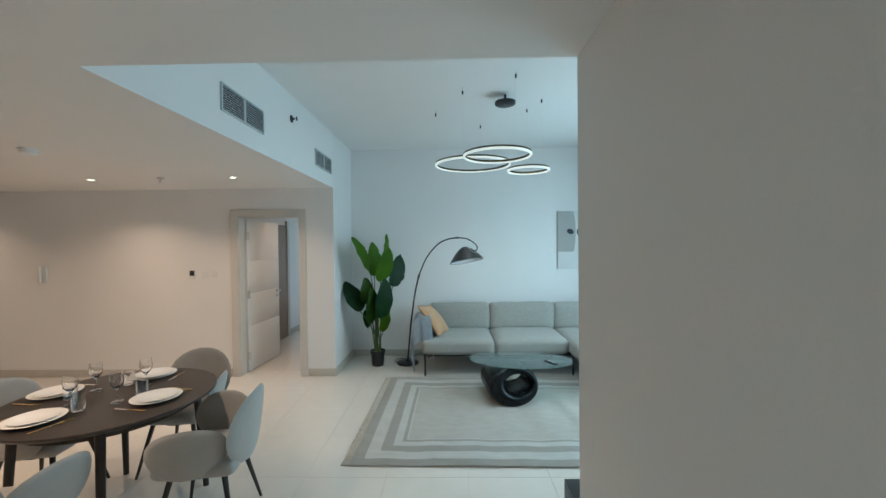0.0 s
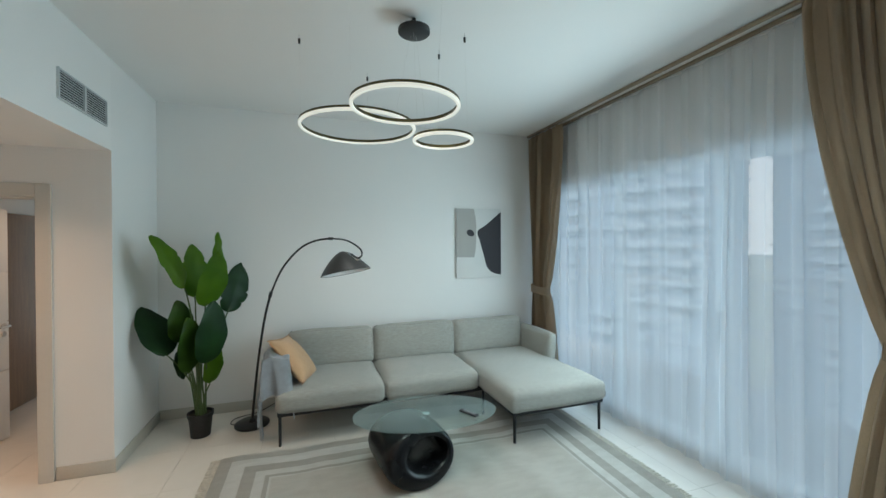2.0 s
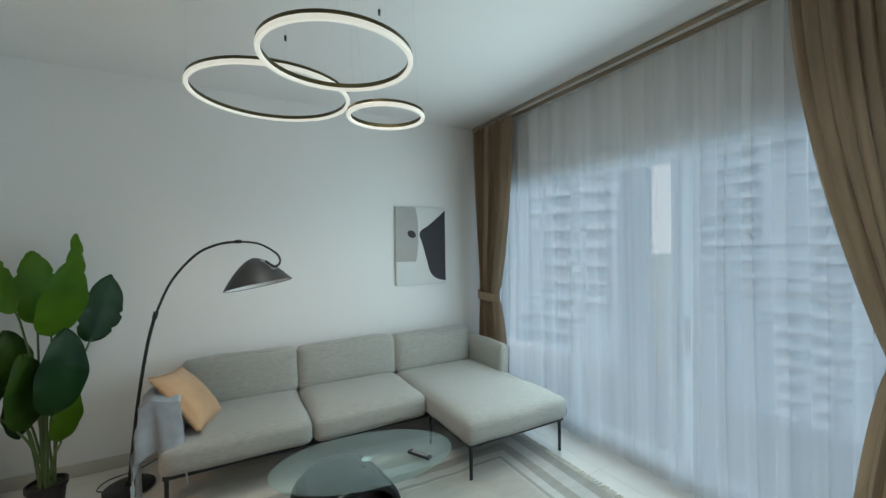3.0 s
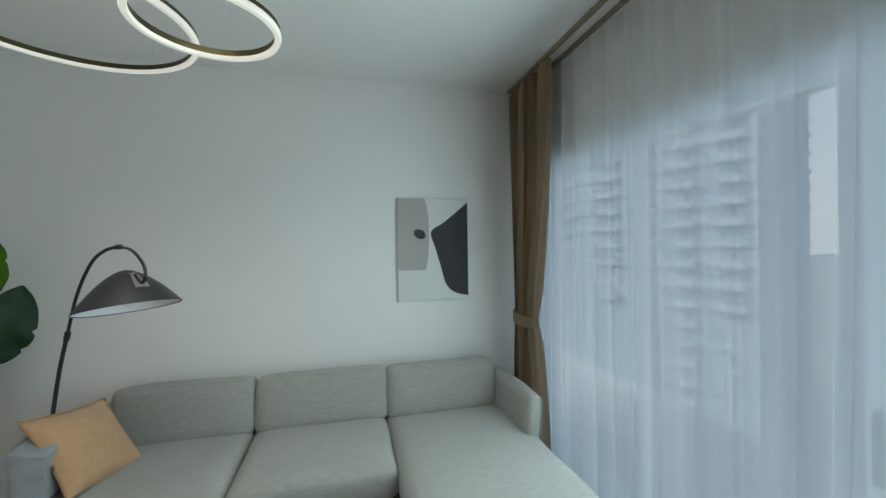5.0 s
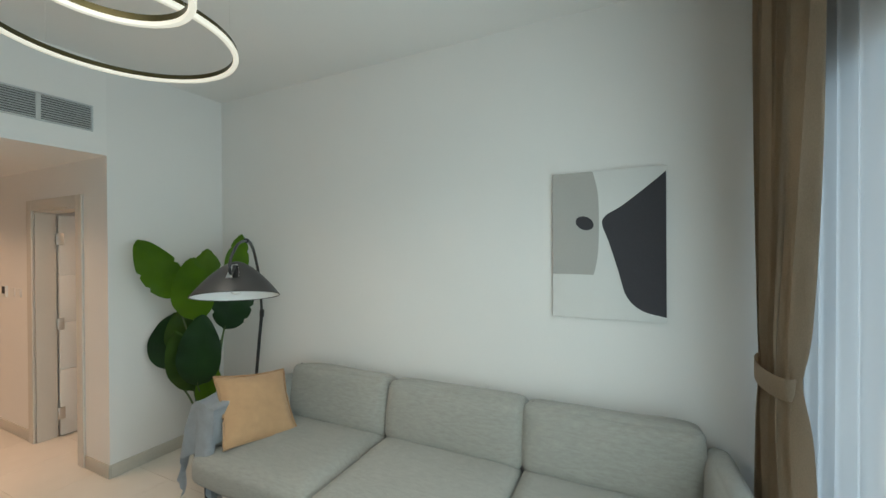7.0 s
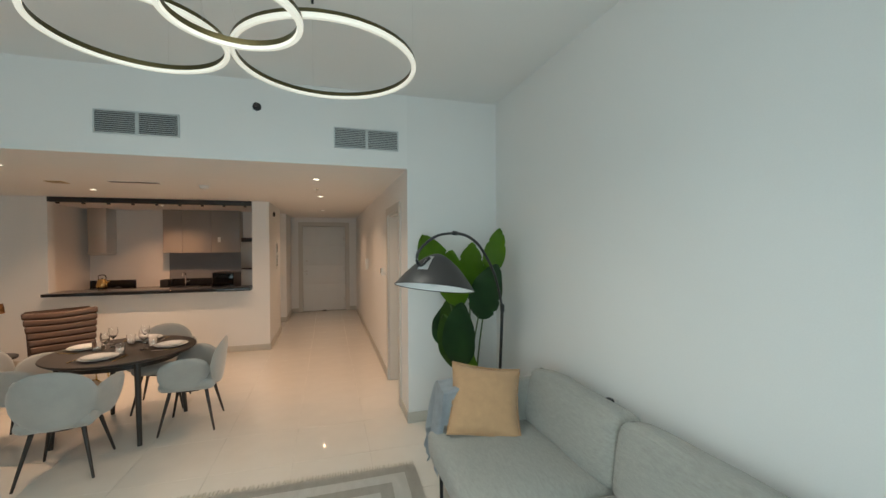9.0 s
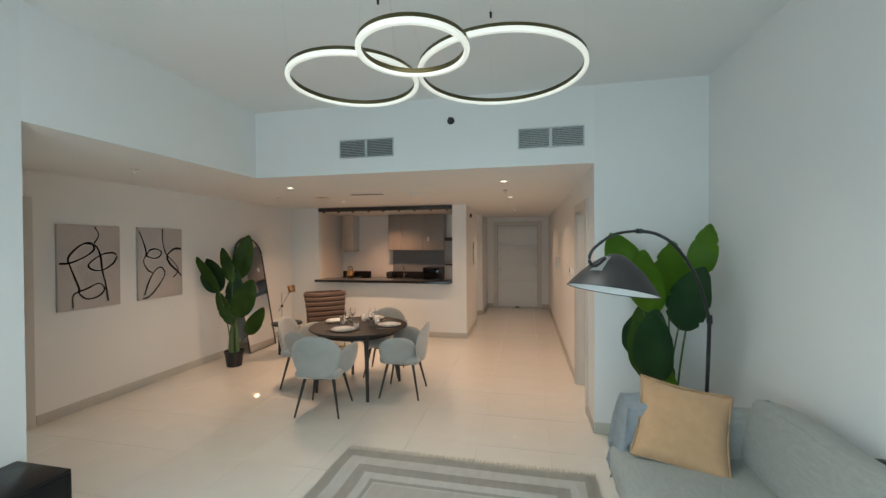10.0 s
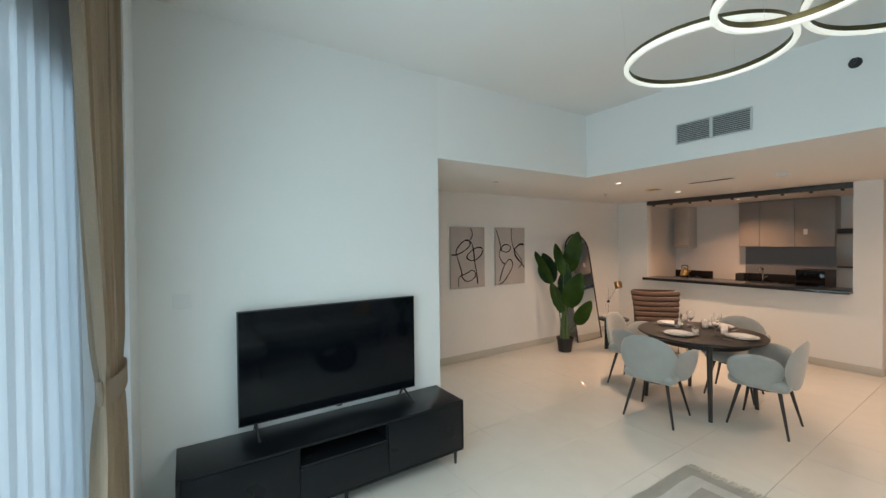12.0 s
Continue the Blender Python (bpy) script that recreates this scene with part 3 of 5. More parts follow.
# balcony doors
win = thing("window_1", "white framed sliding balcony doors behind sheer curtains", "window")
tagged(win, kind="structure")
bm = box((2.91, 2.25, 0.0), (3.05, 6.06, 0.06), 0.004)
box((2.91, 2.25, 2.40), (3.05, 6.06, 2.46), 0.004, bm)
box((2.91, 2.25, 0.06), (3.05, 2.31, 2.40), 0.004, bm)
box((2.91, 6.0, 0.06), (3.05, 6.06, 2.40), 0.004, bm)
part("window_frame", bm, FRAMEWHITE, win)
edges = (2.31, 3.78, 4.85, 6.0)
for i, (a, b) in enumerate(zip(edges, edges[1:])):
    x = 2.945 if i % 2 else 2.995
    bm = box((x, a, 0.062), (x + 0.04, a + 0.07, 2.398), 0.004)
    box((x, b - 0.03, 0.062), (x + 0.04, b + (0.04 if b < 5.9 else 0.0), 2.398), 0.004, bm)
    box((x, a + 0.07, 0.062), (x + 0.04, b - 0.03, 0.15), 0.004, bm)
    box((x, a + 0.07, 2.34), (x + 0.04, b - 0.03, 2.398), 0.004, bm)
    s = part("sash", bm, FRAMEWHITE, win)
    p = part("pane", box((x + 0.017, a + 0.072, 0.152), (x + 0.023, b - 0.032, 2.338)), WINDOWGLASS, s)
    p.visible_shadow = False
part("pull", box((2.93, 3.80, 0.95), (2.944, 3.825, 1.2), 0.004), BLACK, win, "black pull handle")

# balcony
struct("balcony_floor", box((3.08, 0.5, -0.25), (4.75, 9.5, -0.03)), BALCONY, "pale tiled balcony slab")
struct("balcony_kerb", box((4.57, 0.5, -0.03), (4.75, 9.5, 0.02), 0.01), FRAMEWHITE, "white balcony kerb")
rail = thing("balcony_railing", "glass balcony railing with a pale metal handrail", "railing")
part("handrail", box((4.60, 0.5, 1.22), (4.68, 9.5, 1.27), 0.012), FRAMEWHITE, rail)
for i in range(7):
    y = 0.6 + i * 1.45
    part("post", box((4.62, y, 0.02), (4.66, y + 0.04, 1.22), 0.004), FRAMEWHITE, rail)
    if i < 6:
        p = part("pane", box((4.635, y + 0.06, 0.07), (4.645, y + 1.43, 1.18)), WINDOWGLASS, rail)
        p.visible_shadow = False
struct("balcony_ceiling", box((3.08, 0.5, 2.9), (4.75, 9.5, 3.1)), FRAMEWHITE, "underside of the balcony above")

# city outside, the flat is high up
GZ = -70.0
struct("ground", box((-3000, -3000, GZ - 1), (3000, 3000, GZ)), FAR, "hazy green and sandy city ground far below")
for i, (x, w) in enumerate(((120, 14), (190, 20), (330, 24))):
    struct("road", box((x, -1500, GZ), (x + w, 1500, GZ + 0.15)), ASPHALT, "grey multi-lane road far below")


def tower(x, y, turn, wide, deep, z1, label):
    root = thing("apartment_tower", label, "building", pose(x, y, GZ, 0, 0, turn), "towers beyond the balcony")
    part("wall", box((0, 0, 0), (deep, wide, z1 - GZ)), TOWERGLASSHAZE, root)
    part("roof", box((0.5, 0.5, z1 - GZ), (deep - 0.5, wide - 0.5, z1 - GZ + 3)), TOWERWALLHAZE, root)
    slab, bal, pier = bmesh.new(), bmesh.new(), bmesh.new()
    storeys = int((z1 - GZ) / 3.4)
    for k in range(1, storeys):
        z = k * 3.4
        box((-0.35, -0.35, z), (deep + 0.35, wide + 0.35, z + 0.5), bm=slab)
        for j in range(int(wide / 7)):
            if (j + k // 9) % 3 != 1:
                box((-1.7, 1.0 + j * 7, z - 0.15), (-0.35, 5.4 + j * 7, z + 1.0), bm=bal)
    for j in range(int(wide / 3.5) + 1):
        box((-0.5, j * 3.5 - 0.3, 0), (0.0, j * 3.5 + 0.3, z1 - GZ), bm=pier)
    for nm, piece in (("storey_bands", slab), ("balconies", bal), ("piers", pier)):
        tagged(part(nm, piece, TOWERWALLHAZE, root), kind="stuff")


tower(62, 49.5, 20, 34, 26, 75, "haze-tinted concrete apartment tower with stacked balconies")
tower(54, 82, 60, 56, 24, 62, "haze-tinted grey apartment tower beside the balcony end")
tower(95, 20, -8, 43, 24, 55, "haze-tinted grey glazed apartment tower with white floor bands")
tower(150, -30, 0, 40, 24, 30, "distant haze-tinted grey apartment tower")

# ---------------------------------------------------------------- living area


def make_sofa():
    root = thing("sofa", "light grey woven corner sofa on thin black legs", "sofa", pose(0, 0, 0))
    X0, X1, XA, XB = -0.34, 2.54, 0.60, 1.535
    bm = box((X0 + 0.02, 5.24, 0.255), (XB + 0.05, 5.29, 0.305), 0.006)
    box((X0 + 0.02, 6.06, 0.255), (X1 - 0.02, 6.11, 0.305), 0.006, bm)
    box((X0 + 0.02, 5.29, 0.255), (X0 + 0.07, 6.06, 0.305), 0.006, bm)
    box((XB + 0.05, 4.60, 0.255), (XB + 0.10, 5.30, 0.305), 0.006, bm)
    box((XB + 0.10, 4.60, 0.255), (X1 - 0.02, 4.65, 0.305), 0.006, bm)
    box((X1 - 0.07, 4.65, 0.255), (X1 - 0.02, 6.06, 0.305), 0.006, bm)
    part("frame", bm, BLACK, root, "black metal base frame")
    for x, y in ((X0 + 0.04, 5.265), (XB + 0.075, 4.625), (X1 - 0.045, 4.625), (X0 + 0.04, 6.08), (X1 - 0.045, 6.08), (XB + 0.075, 5.275), (XB, 6.08)):
        part("leg", cyl((x, y, 0), (x, y, 0.256), 0.012, 0.014, 14), BLACK, root, "slim black leg")
    for x0, x1, y0, s in ((X0, XA, 5.165, 1), (XA, XB, 5.165, 2), (XB, X1 - 0.02, 4.53, 3)):
        y1 = 5.98
        c = part("seat_cushion", soft((x1 - x0 - 0.004, y1 - y0, 0.185), 0.058, (0.002, 0.0, 0.026), 12, 0.010, s,
                 Matrix.Translation(((x0 + x1) / 2, (y0 + y1) / 2, 0.385))), SOFA, root)
        part("piping", tube([Vector((x1 - 0.004, y0 + 0.08, 0.44)), Vector((x1 - 0.004, y0 + 0.03, 0.36)), Vector((x1 - 0.004, y0 + 0.04, 0.32))], 0.004, 6), PIPING, c)
    for x0, x1, s in ((X0 + 0.06, XA + 0.003, 4), (XA, XB + 0.003, 5), (XB, 2.43, 6)):
        m = Matrix.Translation(((x0 + x1) / 2, 5.985, 0.64)) @ pose(0, 0, 0, -9, 0, 0)
        c = part("back_cushion", soft((x1 - x0 - 0.004, 0.19, 0.385), 0.048, (0.004, 0.030, 0.012), 12, 0.012, s, m), SOFA, root)
        for x in (x0 + 0.03, x1 - 0.03):
            part("piping", tube([Vector((x, 5.93, 0.812)), Vector((x + (0.02 if x < (x0 + x1) / 2 else -0.02), 5.99, 0.836)), Vector((x, 6.03, 0.815))], 0.004, 6), PIPING, c)
    for x, s in ((X0 + 0.035, 7), (2.475, 8)):
        m = Matrix.Translation((x, 5.68, 0.585)) @ pose(0, 0, 0, 0, 5 if x > 1 else -5, 0)
        a = part("arm", soft((0.115, 0.72, 0.32), 0.05, (0.016, 0.0, 0.004), 10, 0.008, s, m), SOFA, root)
        sgn = 1 if x > 1 else -1
        part("piping", tube([Vector((x + sgn * 0.035, 5.325, 0.44)), Vector((x + sgn * 0.045, 5.32, 0.60)), Vector((x + sgn * 0.055, 5.33, 0.725))], 0.0045, 6), PIPING, a, "dark stitched arm edge")
    return root


make_sofa()


def basis(at, along, up):
    """A pose with its x axis along one way and its z axis close to another."""
    x = Vector(along).normalized()
    y = Vector(up).cross(x).normalized()
    z = x.cross(y)
    return Matrix.Translation(at) @ Matrix((x, y, z)).transposed().to_4x4()


def make_cushion():
    def f(u, v, side):
        x, y = (u - 0.5) * 2, (v - 0.5) * 2
        edge = (1 - abs(x) ** 2.6) * (1 - abs(y) ** 2.6)
        pinch = 1 - 0.15 * (1 - abs(x) ** 2) * (abs(y) > 0.5) * (abs(y) - 0.5) * 2 - 0.16 * (1 - y * y) * abs(x) * 0.6
        z = side * (0.078 * max(edge, 0) ** 0.55) + 0.006 * noise.noise(Vector((x * 2, y * 2, side)))
        return Vector((x * 0.235 * pinch, z, y * 0.235 * (1 - 0.08 * (1 - x * x) * abs(y))))
    bm = sheet(lambda u, v: f(u, v, 1), 22, 22)
    sheet(lambda u, v: f(u, v, -1), 22, 22, bm=bm)
    bmesh.ops.remove_doubles(bm, verts=bm.verts[:], dist=0.003)
    c = solid("throw_pillow", bm, OCHRE, "ochre linen throw pillow leaning on the sofa arm", "pillow",
              basis((-0.187, 5.54, 0.676), (0.141, 0.471, -0.061), (-0.28, 0.17, 0.37)))
    rim = []
    for k in range(80):
        s = k / 20
        i, q = int(s), s % 1
        u, v = ((q, 0), (1, q), (1 - q, 1), (0, 1 - q))[i]
        p = f(u, v, 0)
        rim.append(Vector((p.x * 1.02, 0, p.z * 1.02)))
    part("hem", tube(rim, 0.014, 8, True, flat=0.4), OCHRE, c, "frayed ochre hem")


make_cushion()


def make_throw():
    """A blanket laid over the front end of the arm, with a tail that hangs to the floor."""
    def f(u, v):
        fold = 0.019 * math.sin(u * 25 + v * 2) + 0.009 * math.sin(u * 47 + v * 5)
        if v < 0.5:
            k = 1 - v * 2
            y, z = 5.265 - 0.06 * k ** 0.8 + fold * k, 0.762 - 0.33 * k ** 1.15
            spread = 0.04 * k
        else:
            y, z, spread = 5.265 + (v - 0.5) * 0.56, 0.762 + 0.012 * math.sin(v * 9), 0.0
        if u < 0.45:
            w = u / 0.45
            x = -0.425 - spread * 0.6 + 0.012 * math.sin(v * 20) - 0.03 * (1 - w)
            z = z - (1 - w) * 0.27
        else:
            w = (u - 0.45) / 0.55
            over, down = min(1, w / 0.6), max(0, (w - 0.6) / 0.4)
            x = -0.425 - spread * 0.6 + over * (0.195 + spread * 1.5) + 0.02 * down
            z += 0.022 * math.sin(over * math.pi) - 0.02 * over * over + fold * 0.4 - 0.20 * down
        return Vector((x + fold * 0.3, y, z))
    root = thing("throw_blanket", "pale grey draped throw blanket over the sofa arm", "blanket")
    part("cloth", sheet(f, 60, 44, 0.006), THROW, root)

    def g(u, v):
        s = u * 0.86
        fold = 0.012 * math.sin(v * 14 + s * 3)
        return Vector((-0.45 - 0.02 * math.sin(s * 3.0) + fold, 5.33 + v * (0.13 - 0.05 * u) + 0.06 * u, 0.62 - s * 0.67))
    part("tail", sheet(g, 24, 18, 0.005), THROW, root)
    for k in range(12):
        e = g(1, k / 11)
        part("tassel", tube([e, e + Vector((0.004 * (k % 3 - 1), 0.003, -0.03))], 0.003, 5), THROW, root)


make_throw()


def make_rug():
    root = thing("rug", "grey and cream striped woven rug with fringed ends", "rug", pose(0.80, 4.16, 0, 0, 0, -0.8))

    def f(u, v):
        x, y = (u * 2 - 1) * RUGHX, (v * 2 - 1) * RUGHY
        z = 0.019 + 0.013 * noise.noise(Vector((x * 5 + y * 0.8, y * 0.6, 0))) + 0.002 * noise.noise(Vector((x * 1.5, y * 2, 3)))
        return Vector((x, y, z))
    part("carpet", sheet(f, 140, 24, 0.008), RUG, root)
    for sgn in (-1, 1):
        bm = bmesh.new()
        for k in range(96):
            y = -RUGHY + 0.01 + k * (2 * RUGHY - 0.02) / 95
            j = random.uniform(-0.006, 0.006)
            p = [Vector((sgn * RUGHX, y, 0.010)), Vector((sgn * (RUGHX + 0.02), y + j, 0.009)), Vector((sgn * (RUGHX + 0.07 + abs(j)), y + 2 * j, 0.005))]
            tube(p, [0.005, 0.008, 0.004], 5, bm=bm)
        tagged(part("fringe", bm, FRINGE, root, "knotted cream fringe"), kind="stuff")


make_rug()


def make_coffee_table():
    root = thing("coffee_table", "oval glass coffee table on a looped black base", "coffee table", pose(0.81, 4.595, 0, 0, 0, -7))
    n = 72
    prof = [(0.985, 0.402), (1.0, 0.404), (1.0, 0.410), (0.985, 0.412)]
    bm = bmesh.new()
    rows = [[bm.verts.new((0.565 * s * math.cos(k * math.tau / n), 0.335 * s * math.sin(k * math.tau / n), z)) for k in range(n)] for s, z in prof]
    for a, b in zip(rows, rows[1:]):
        for k in range(n):
            bm.faces.new((a[k], a[(k + 1) % n], b[(k + 1) % n], b[k]))
    bm.faces.new(rows[0][::-1])
    bm.faces.new(rows[-1])
    part("tabletop", bm, TABLEGLASS, root, "clear oval glass top")
    bm = bmesh.new()
    nu, nv = 64, 28
    grid = []
    for i in range(nu):
        u = i * math.tau / nu
        o = Vector((0.28 * math.cos(u), 0, 0.20 + 0.205 * math.sin(u)))
        q = Vector((0.055 + 0.145 * math.cos(u), 0, 0.215 + 0.092 * math.sin(u)))
        dep = 0.245 - 0.035 * math.sin(u) - 0.03 * math.cos(u)
        row = []
        for j in range(nv):
            v = j * math.tau / nv
            c, s = math.cos(v), math.sin(v)
            c = math.copysign(abs(c) ** 0.5, c)
            p = (o + q) / 2 + (o - q) / 2 * c + Vector((0, dep * math.copysign(abs(s) ** 0.5, s), 0))
            p.y += 0.05 * (p.z - 0.2) * 2
            p.z = min(max(p.z, 0.013), 0.398)
            row.append(bm.verts.new(p))
        grid.append(row)
    for i in range(nu):
        for j in range(nv):
            bm.faces.new((grid[i][j], grid[(i + 1) % nu][j], grid[(i + 1) % nu][(j + 1) % nv], grid[i][(j + 1) % nv]))
    part("base", bm, BLACKGLOSS, root, "glossy black hollow base", pose(-0.135, -0.07, 0, 0, 0, 14))
    part("glass_fixing", lathe([(0, 0.4015), (0.026, 0.4015), (0.03, 0.3995), (0.0, 0.398)], 20), CHINA, root, "white fixing disc")


make_coffee_table()


def make_remote():
    root = thing("remote_control", "black plastic remote control on the glass table", "remote control", pose(1.11, 4.44, 0.4125, 0, 0, 28))
    part("body", box((-0.022, -0.085, 0), (0.022, 0.085, 0.016), 0.006, seg=3), DARKPLASTIC, root)
    for k in range(6):
        for j in (-1, 1):
            part("button", cyl((j * 0.008, -0.055 + k * 0.02, 0.0155), (j * 0.008, -0.055 + k * 0.02, 0.018), 0.004, seg=8), PLASTIC, root)


make_remote()


def make_arc_lamp():
    root = thing("floor_lamp", "black arched floor lamp with a domed shade", "lamp", pose(0, 0, 0))
    bx, by = -0.585, 5.80
    part("base", lathe([(0, 0), (0.15, 0), (0.155, 0.006), (0.155, 0.02), (0.145, 0.028), (0.03, 0.032), (0.018, 0.06), (0, 0.06)], 40, centre=(bx, by)), BLACK, root, "round black weighted base")
    low = smooth_path(((bx, by, 0.04), (-0.535, 5.80, 0.55), (-0.47, 5.79, 1.0), (-0.412, 5.772, 1.25)))
    part("pole", tube(low, 0.0115, 12), BLACK, root)
    part("joint", cyl((-0.418, 5.776, 1.225), (-0.405, 5.768, 1.275), 0.016), BLACK, root)
    arc = smooth_path(((-0.412, 5.772, 1.25), (-0.30, 5.665, 1.50), (-0.14, 5.50, 1.69), (0.0, 5.36, 1.765), (0.129, 5.231, 1.784)))
    part("arm", tube(arc, 0.009, 12), BLACK, root)
    part("knuckle", cyl((0.115, 5.244, 1.783), (0.143, 5.217, 1.783), 0.013), BLACK, root)
    hook = smooth_path(((0.129, 5.231, 1.784), (0.25, 5.09, 1.765), (0.345, 4.98, 1.70), (0.365, 4.955, 1.645), (0.335, 4.985, 1.615), (0.285, 5.04, 1.65)))
    part("hook", tube(hook, 0.007, 10), BLACK, root)
    m = Matrix.Translation((0.243, 5.078, 1.49)) @ Matrix.Rotation(radians(-13), 4, Vector((0.68, 0.73, 0)))
    prof, steps = [], 14
    for k in range(steps + 1):
        d = (k / steps) ** 1.5
        prof.append((0.212 * d ** 0.62, 0.185 * (1 - d)))
    # outer shell, with the slot that the hook passes through
    ax = math.atan2(-0.68, 0.73)
    bm = bmesh.new()
    seg = 64
    rows = [[bm.verts.new((r * math.cos(j * math.tau / seg + ax), r * math.sin(j * math.tau / seg + ax), z)) for j in range(seg)] for r, z in prof[1:]]
    cap = bm.verts.new((0, 0, prof[0][1]))
    for j in range(seg):
        bm.faces.new((cap, rows[0][j], rows[0][(j + 1) % seg]))
    for i, (a, b) in enumerate(zip(rows, rows[1:])):
        for j in range(seg):
            if 3 <= i <= 8 and (j <= 1 or j >= seg - 2):
                continue
            bm.faces.new((a[j], a[(j + 1) % seg], b[(j + 1) % seg], b[j]))
    lining = bm.copy()
    bmesh.ops.scale(lining, vec=(0.985, 0.985, 0.975), verts=lining.verts[:])
    shade = part("shade", bm, SHADE, root, "graphite domed metal shade", m)
    part("lining", lining, SHADEIN, shade, "white inner face of the shade")
    part("rim", tube([Vector((0.210 * math.cos(k * math.tau / 64), 0.210 * math.sin(k * math.tau / 64), 0)) for k in range(64)], 0.003, 6, True), SHADE, shade)
    part("socket", cyl((0, 0, 0.07), (0, 0, 0.16), 0.02), BLACK, shade)
    part("bulb", lathe([(0, 0.005), (0.022, 0.013), (0.03, 0.032), (0.024, 0.055), (0.013, 0.072), (0, 0.072)], 20), SHADEIN, shade, "unlit white bulb")
    part("cable", tube(smooth_path(((bx - 0.14, by, 0.02), (bx - 0.2, by + 0.08, 0.006), (bx - 0.16, by + 0.2, 0.006), (bx + 0.02, by + 0.28, 0.006), (bx + 0.2, by + 0.3, 0.08))), 0.004, 6), BLACK, root)


make_arc_lamp()


def leaf(parent, base, tip, width, facing, mat, root_at, bend=0.06, notch=0):
    """A paddle leaf from base to tip with its stalk from root_at. facing: about where its upper side looks."""
    base, tip, facing = Vector(base), Vector(tip), Vector(facing)
    d = tip - base
    ln = d.length
    d.normalize()
    side = d.cross(facing).normalized()
    nor = side.cross(d).normalized()

    def f(u, v):
        w = math.sin(math.pi * min(1, v ** 0.8 * 0.985 + 0.012)) ** 0.62 * width / 2
        s = (u - 0.5) * 2
        ripple = 0.006 * abs(s) * math.sin(v * 17 + s * 2 + base.x * 9)
        if notch and abs(s) > 0.6 and math.sin(v * 26 + notch) > 0.93:
            w *= 0.86
        c = base + d * (v * ln) - nor * (bend * ln * (v - 0.25) ** 2 * 2)
        return c + side * (s * w) + nor * (0.20 * w * abs(s) ** 1.3 + ripple - 0.02 * s * s)
    lf = part("leaf", sheet(f, 12, 22, 0.0016, uv=True), mat, parent)
    rib = [base + d * (k / 8 * 0.94 * ln) - nor * (bend * ln * (k / 8 * 0.94 - 0.25) ** 2 * 2 + 0.004) for k in range(9)]
    r0 = Vector(root_at)
    mid = (r0 + base) / 2 + Vector((0.25 * (r0.x - base.x) * 0.4, 0.1 * (r0.y - base.y), 0.04))
    stalk = smooth_path((r0, mid, base), 6)
    tube_pts = stalk[:-1] + rib
    rad = [0.0085 - 0.003 * k / len(stalk) if k < len(stalk) else 0.0035 for k in range(len(tube_pts))]
    part("stalk", tube(tube_pts, rad, 7), STEM, lf)


def pot(parent, x, y, r, h):
    p = part("pot", lathe([(0, 0), (r * 0.74, 0), (r * 0.78, 0.004), (r * 0.95, h * 0.84), (r * 1.04, h * 0.85), (r * 1.05, h), (r * 0.95, h), (r * 0.93, h * 0.9), (0, h * 0.9)], 36, centre=(x, y)), POT, parent, "black plastic nursery pot")
    part("soil", lathe([(0, h * 0.92), (r * 0.6, h * 0.915), (r * 0.92, h * 0.905)], 24, centre=(x, y)), SOIL, p)


def make_plant_sofa():
    root = thing("potted_plant", "tall green paddle-leaved plant in a black pot beside the sofa", "plant", group="large potted plants")
    px, py = -1.0, 5.72
    pot(root, px, py, 0.102, 0.215)
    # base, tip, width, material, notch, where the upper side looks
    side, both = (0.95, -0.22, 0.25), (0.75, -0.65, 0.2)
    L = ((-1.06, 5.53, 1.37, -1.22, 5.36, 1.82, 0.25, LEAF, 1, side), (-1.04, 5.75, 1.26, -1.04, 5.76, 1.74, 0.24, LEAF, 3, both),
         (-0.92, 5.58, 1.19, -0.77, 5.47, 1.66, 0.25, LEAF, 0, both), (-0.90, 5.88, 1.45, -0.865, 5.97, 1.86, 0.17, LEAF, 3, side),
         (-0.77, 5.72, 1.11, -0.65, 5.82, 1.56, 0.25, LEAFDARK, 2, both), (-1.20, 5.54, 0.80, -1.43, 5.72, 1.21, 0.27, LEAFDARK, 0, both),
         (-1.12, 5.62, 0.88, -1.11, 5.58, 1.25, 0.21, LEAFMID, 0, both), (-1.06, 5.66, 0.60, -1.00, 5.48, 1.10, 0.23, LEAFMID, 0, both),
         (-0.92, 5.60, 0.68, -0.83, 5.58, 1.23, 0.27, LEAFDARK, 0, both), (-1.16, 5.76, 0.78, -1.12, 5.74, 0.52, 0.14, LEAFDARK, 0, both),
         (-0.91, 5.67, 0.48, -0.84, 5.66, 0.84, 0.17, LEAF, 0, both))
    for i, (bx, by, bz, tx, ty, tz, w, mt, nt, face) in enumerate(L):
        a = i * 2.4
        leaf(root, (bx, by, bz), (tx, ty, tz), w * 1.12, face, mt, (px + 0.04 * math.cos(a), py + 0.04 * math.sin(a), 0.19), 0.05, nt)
    part("stem", tube(smooth_path(((px, py, 0.18), (px - 0.01, py, 0.5), (px - 0.02, py - 0.02, 0.70))), 0.017, 10), STEM, root)


make_plant_sofa()


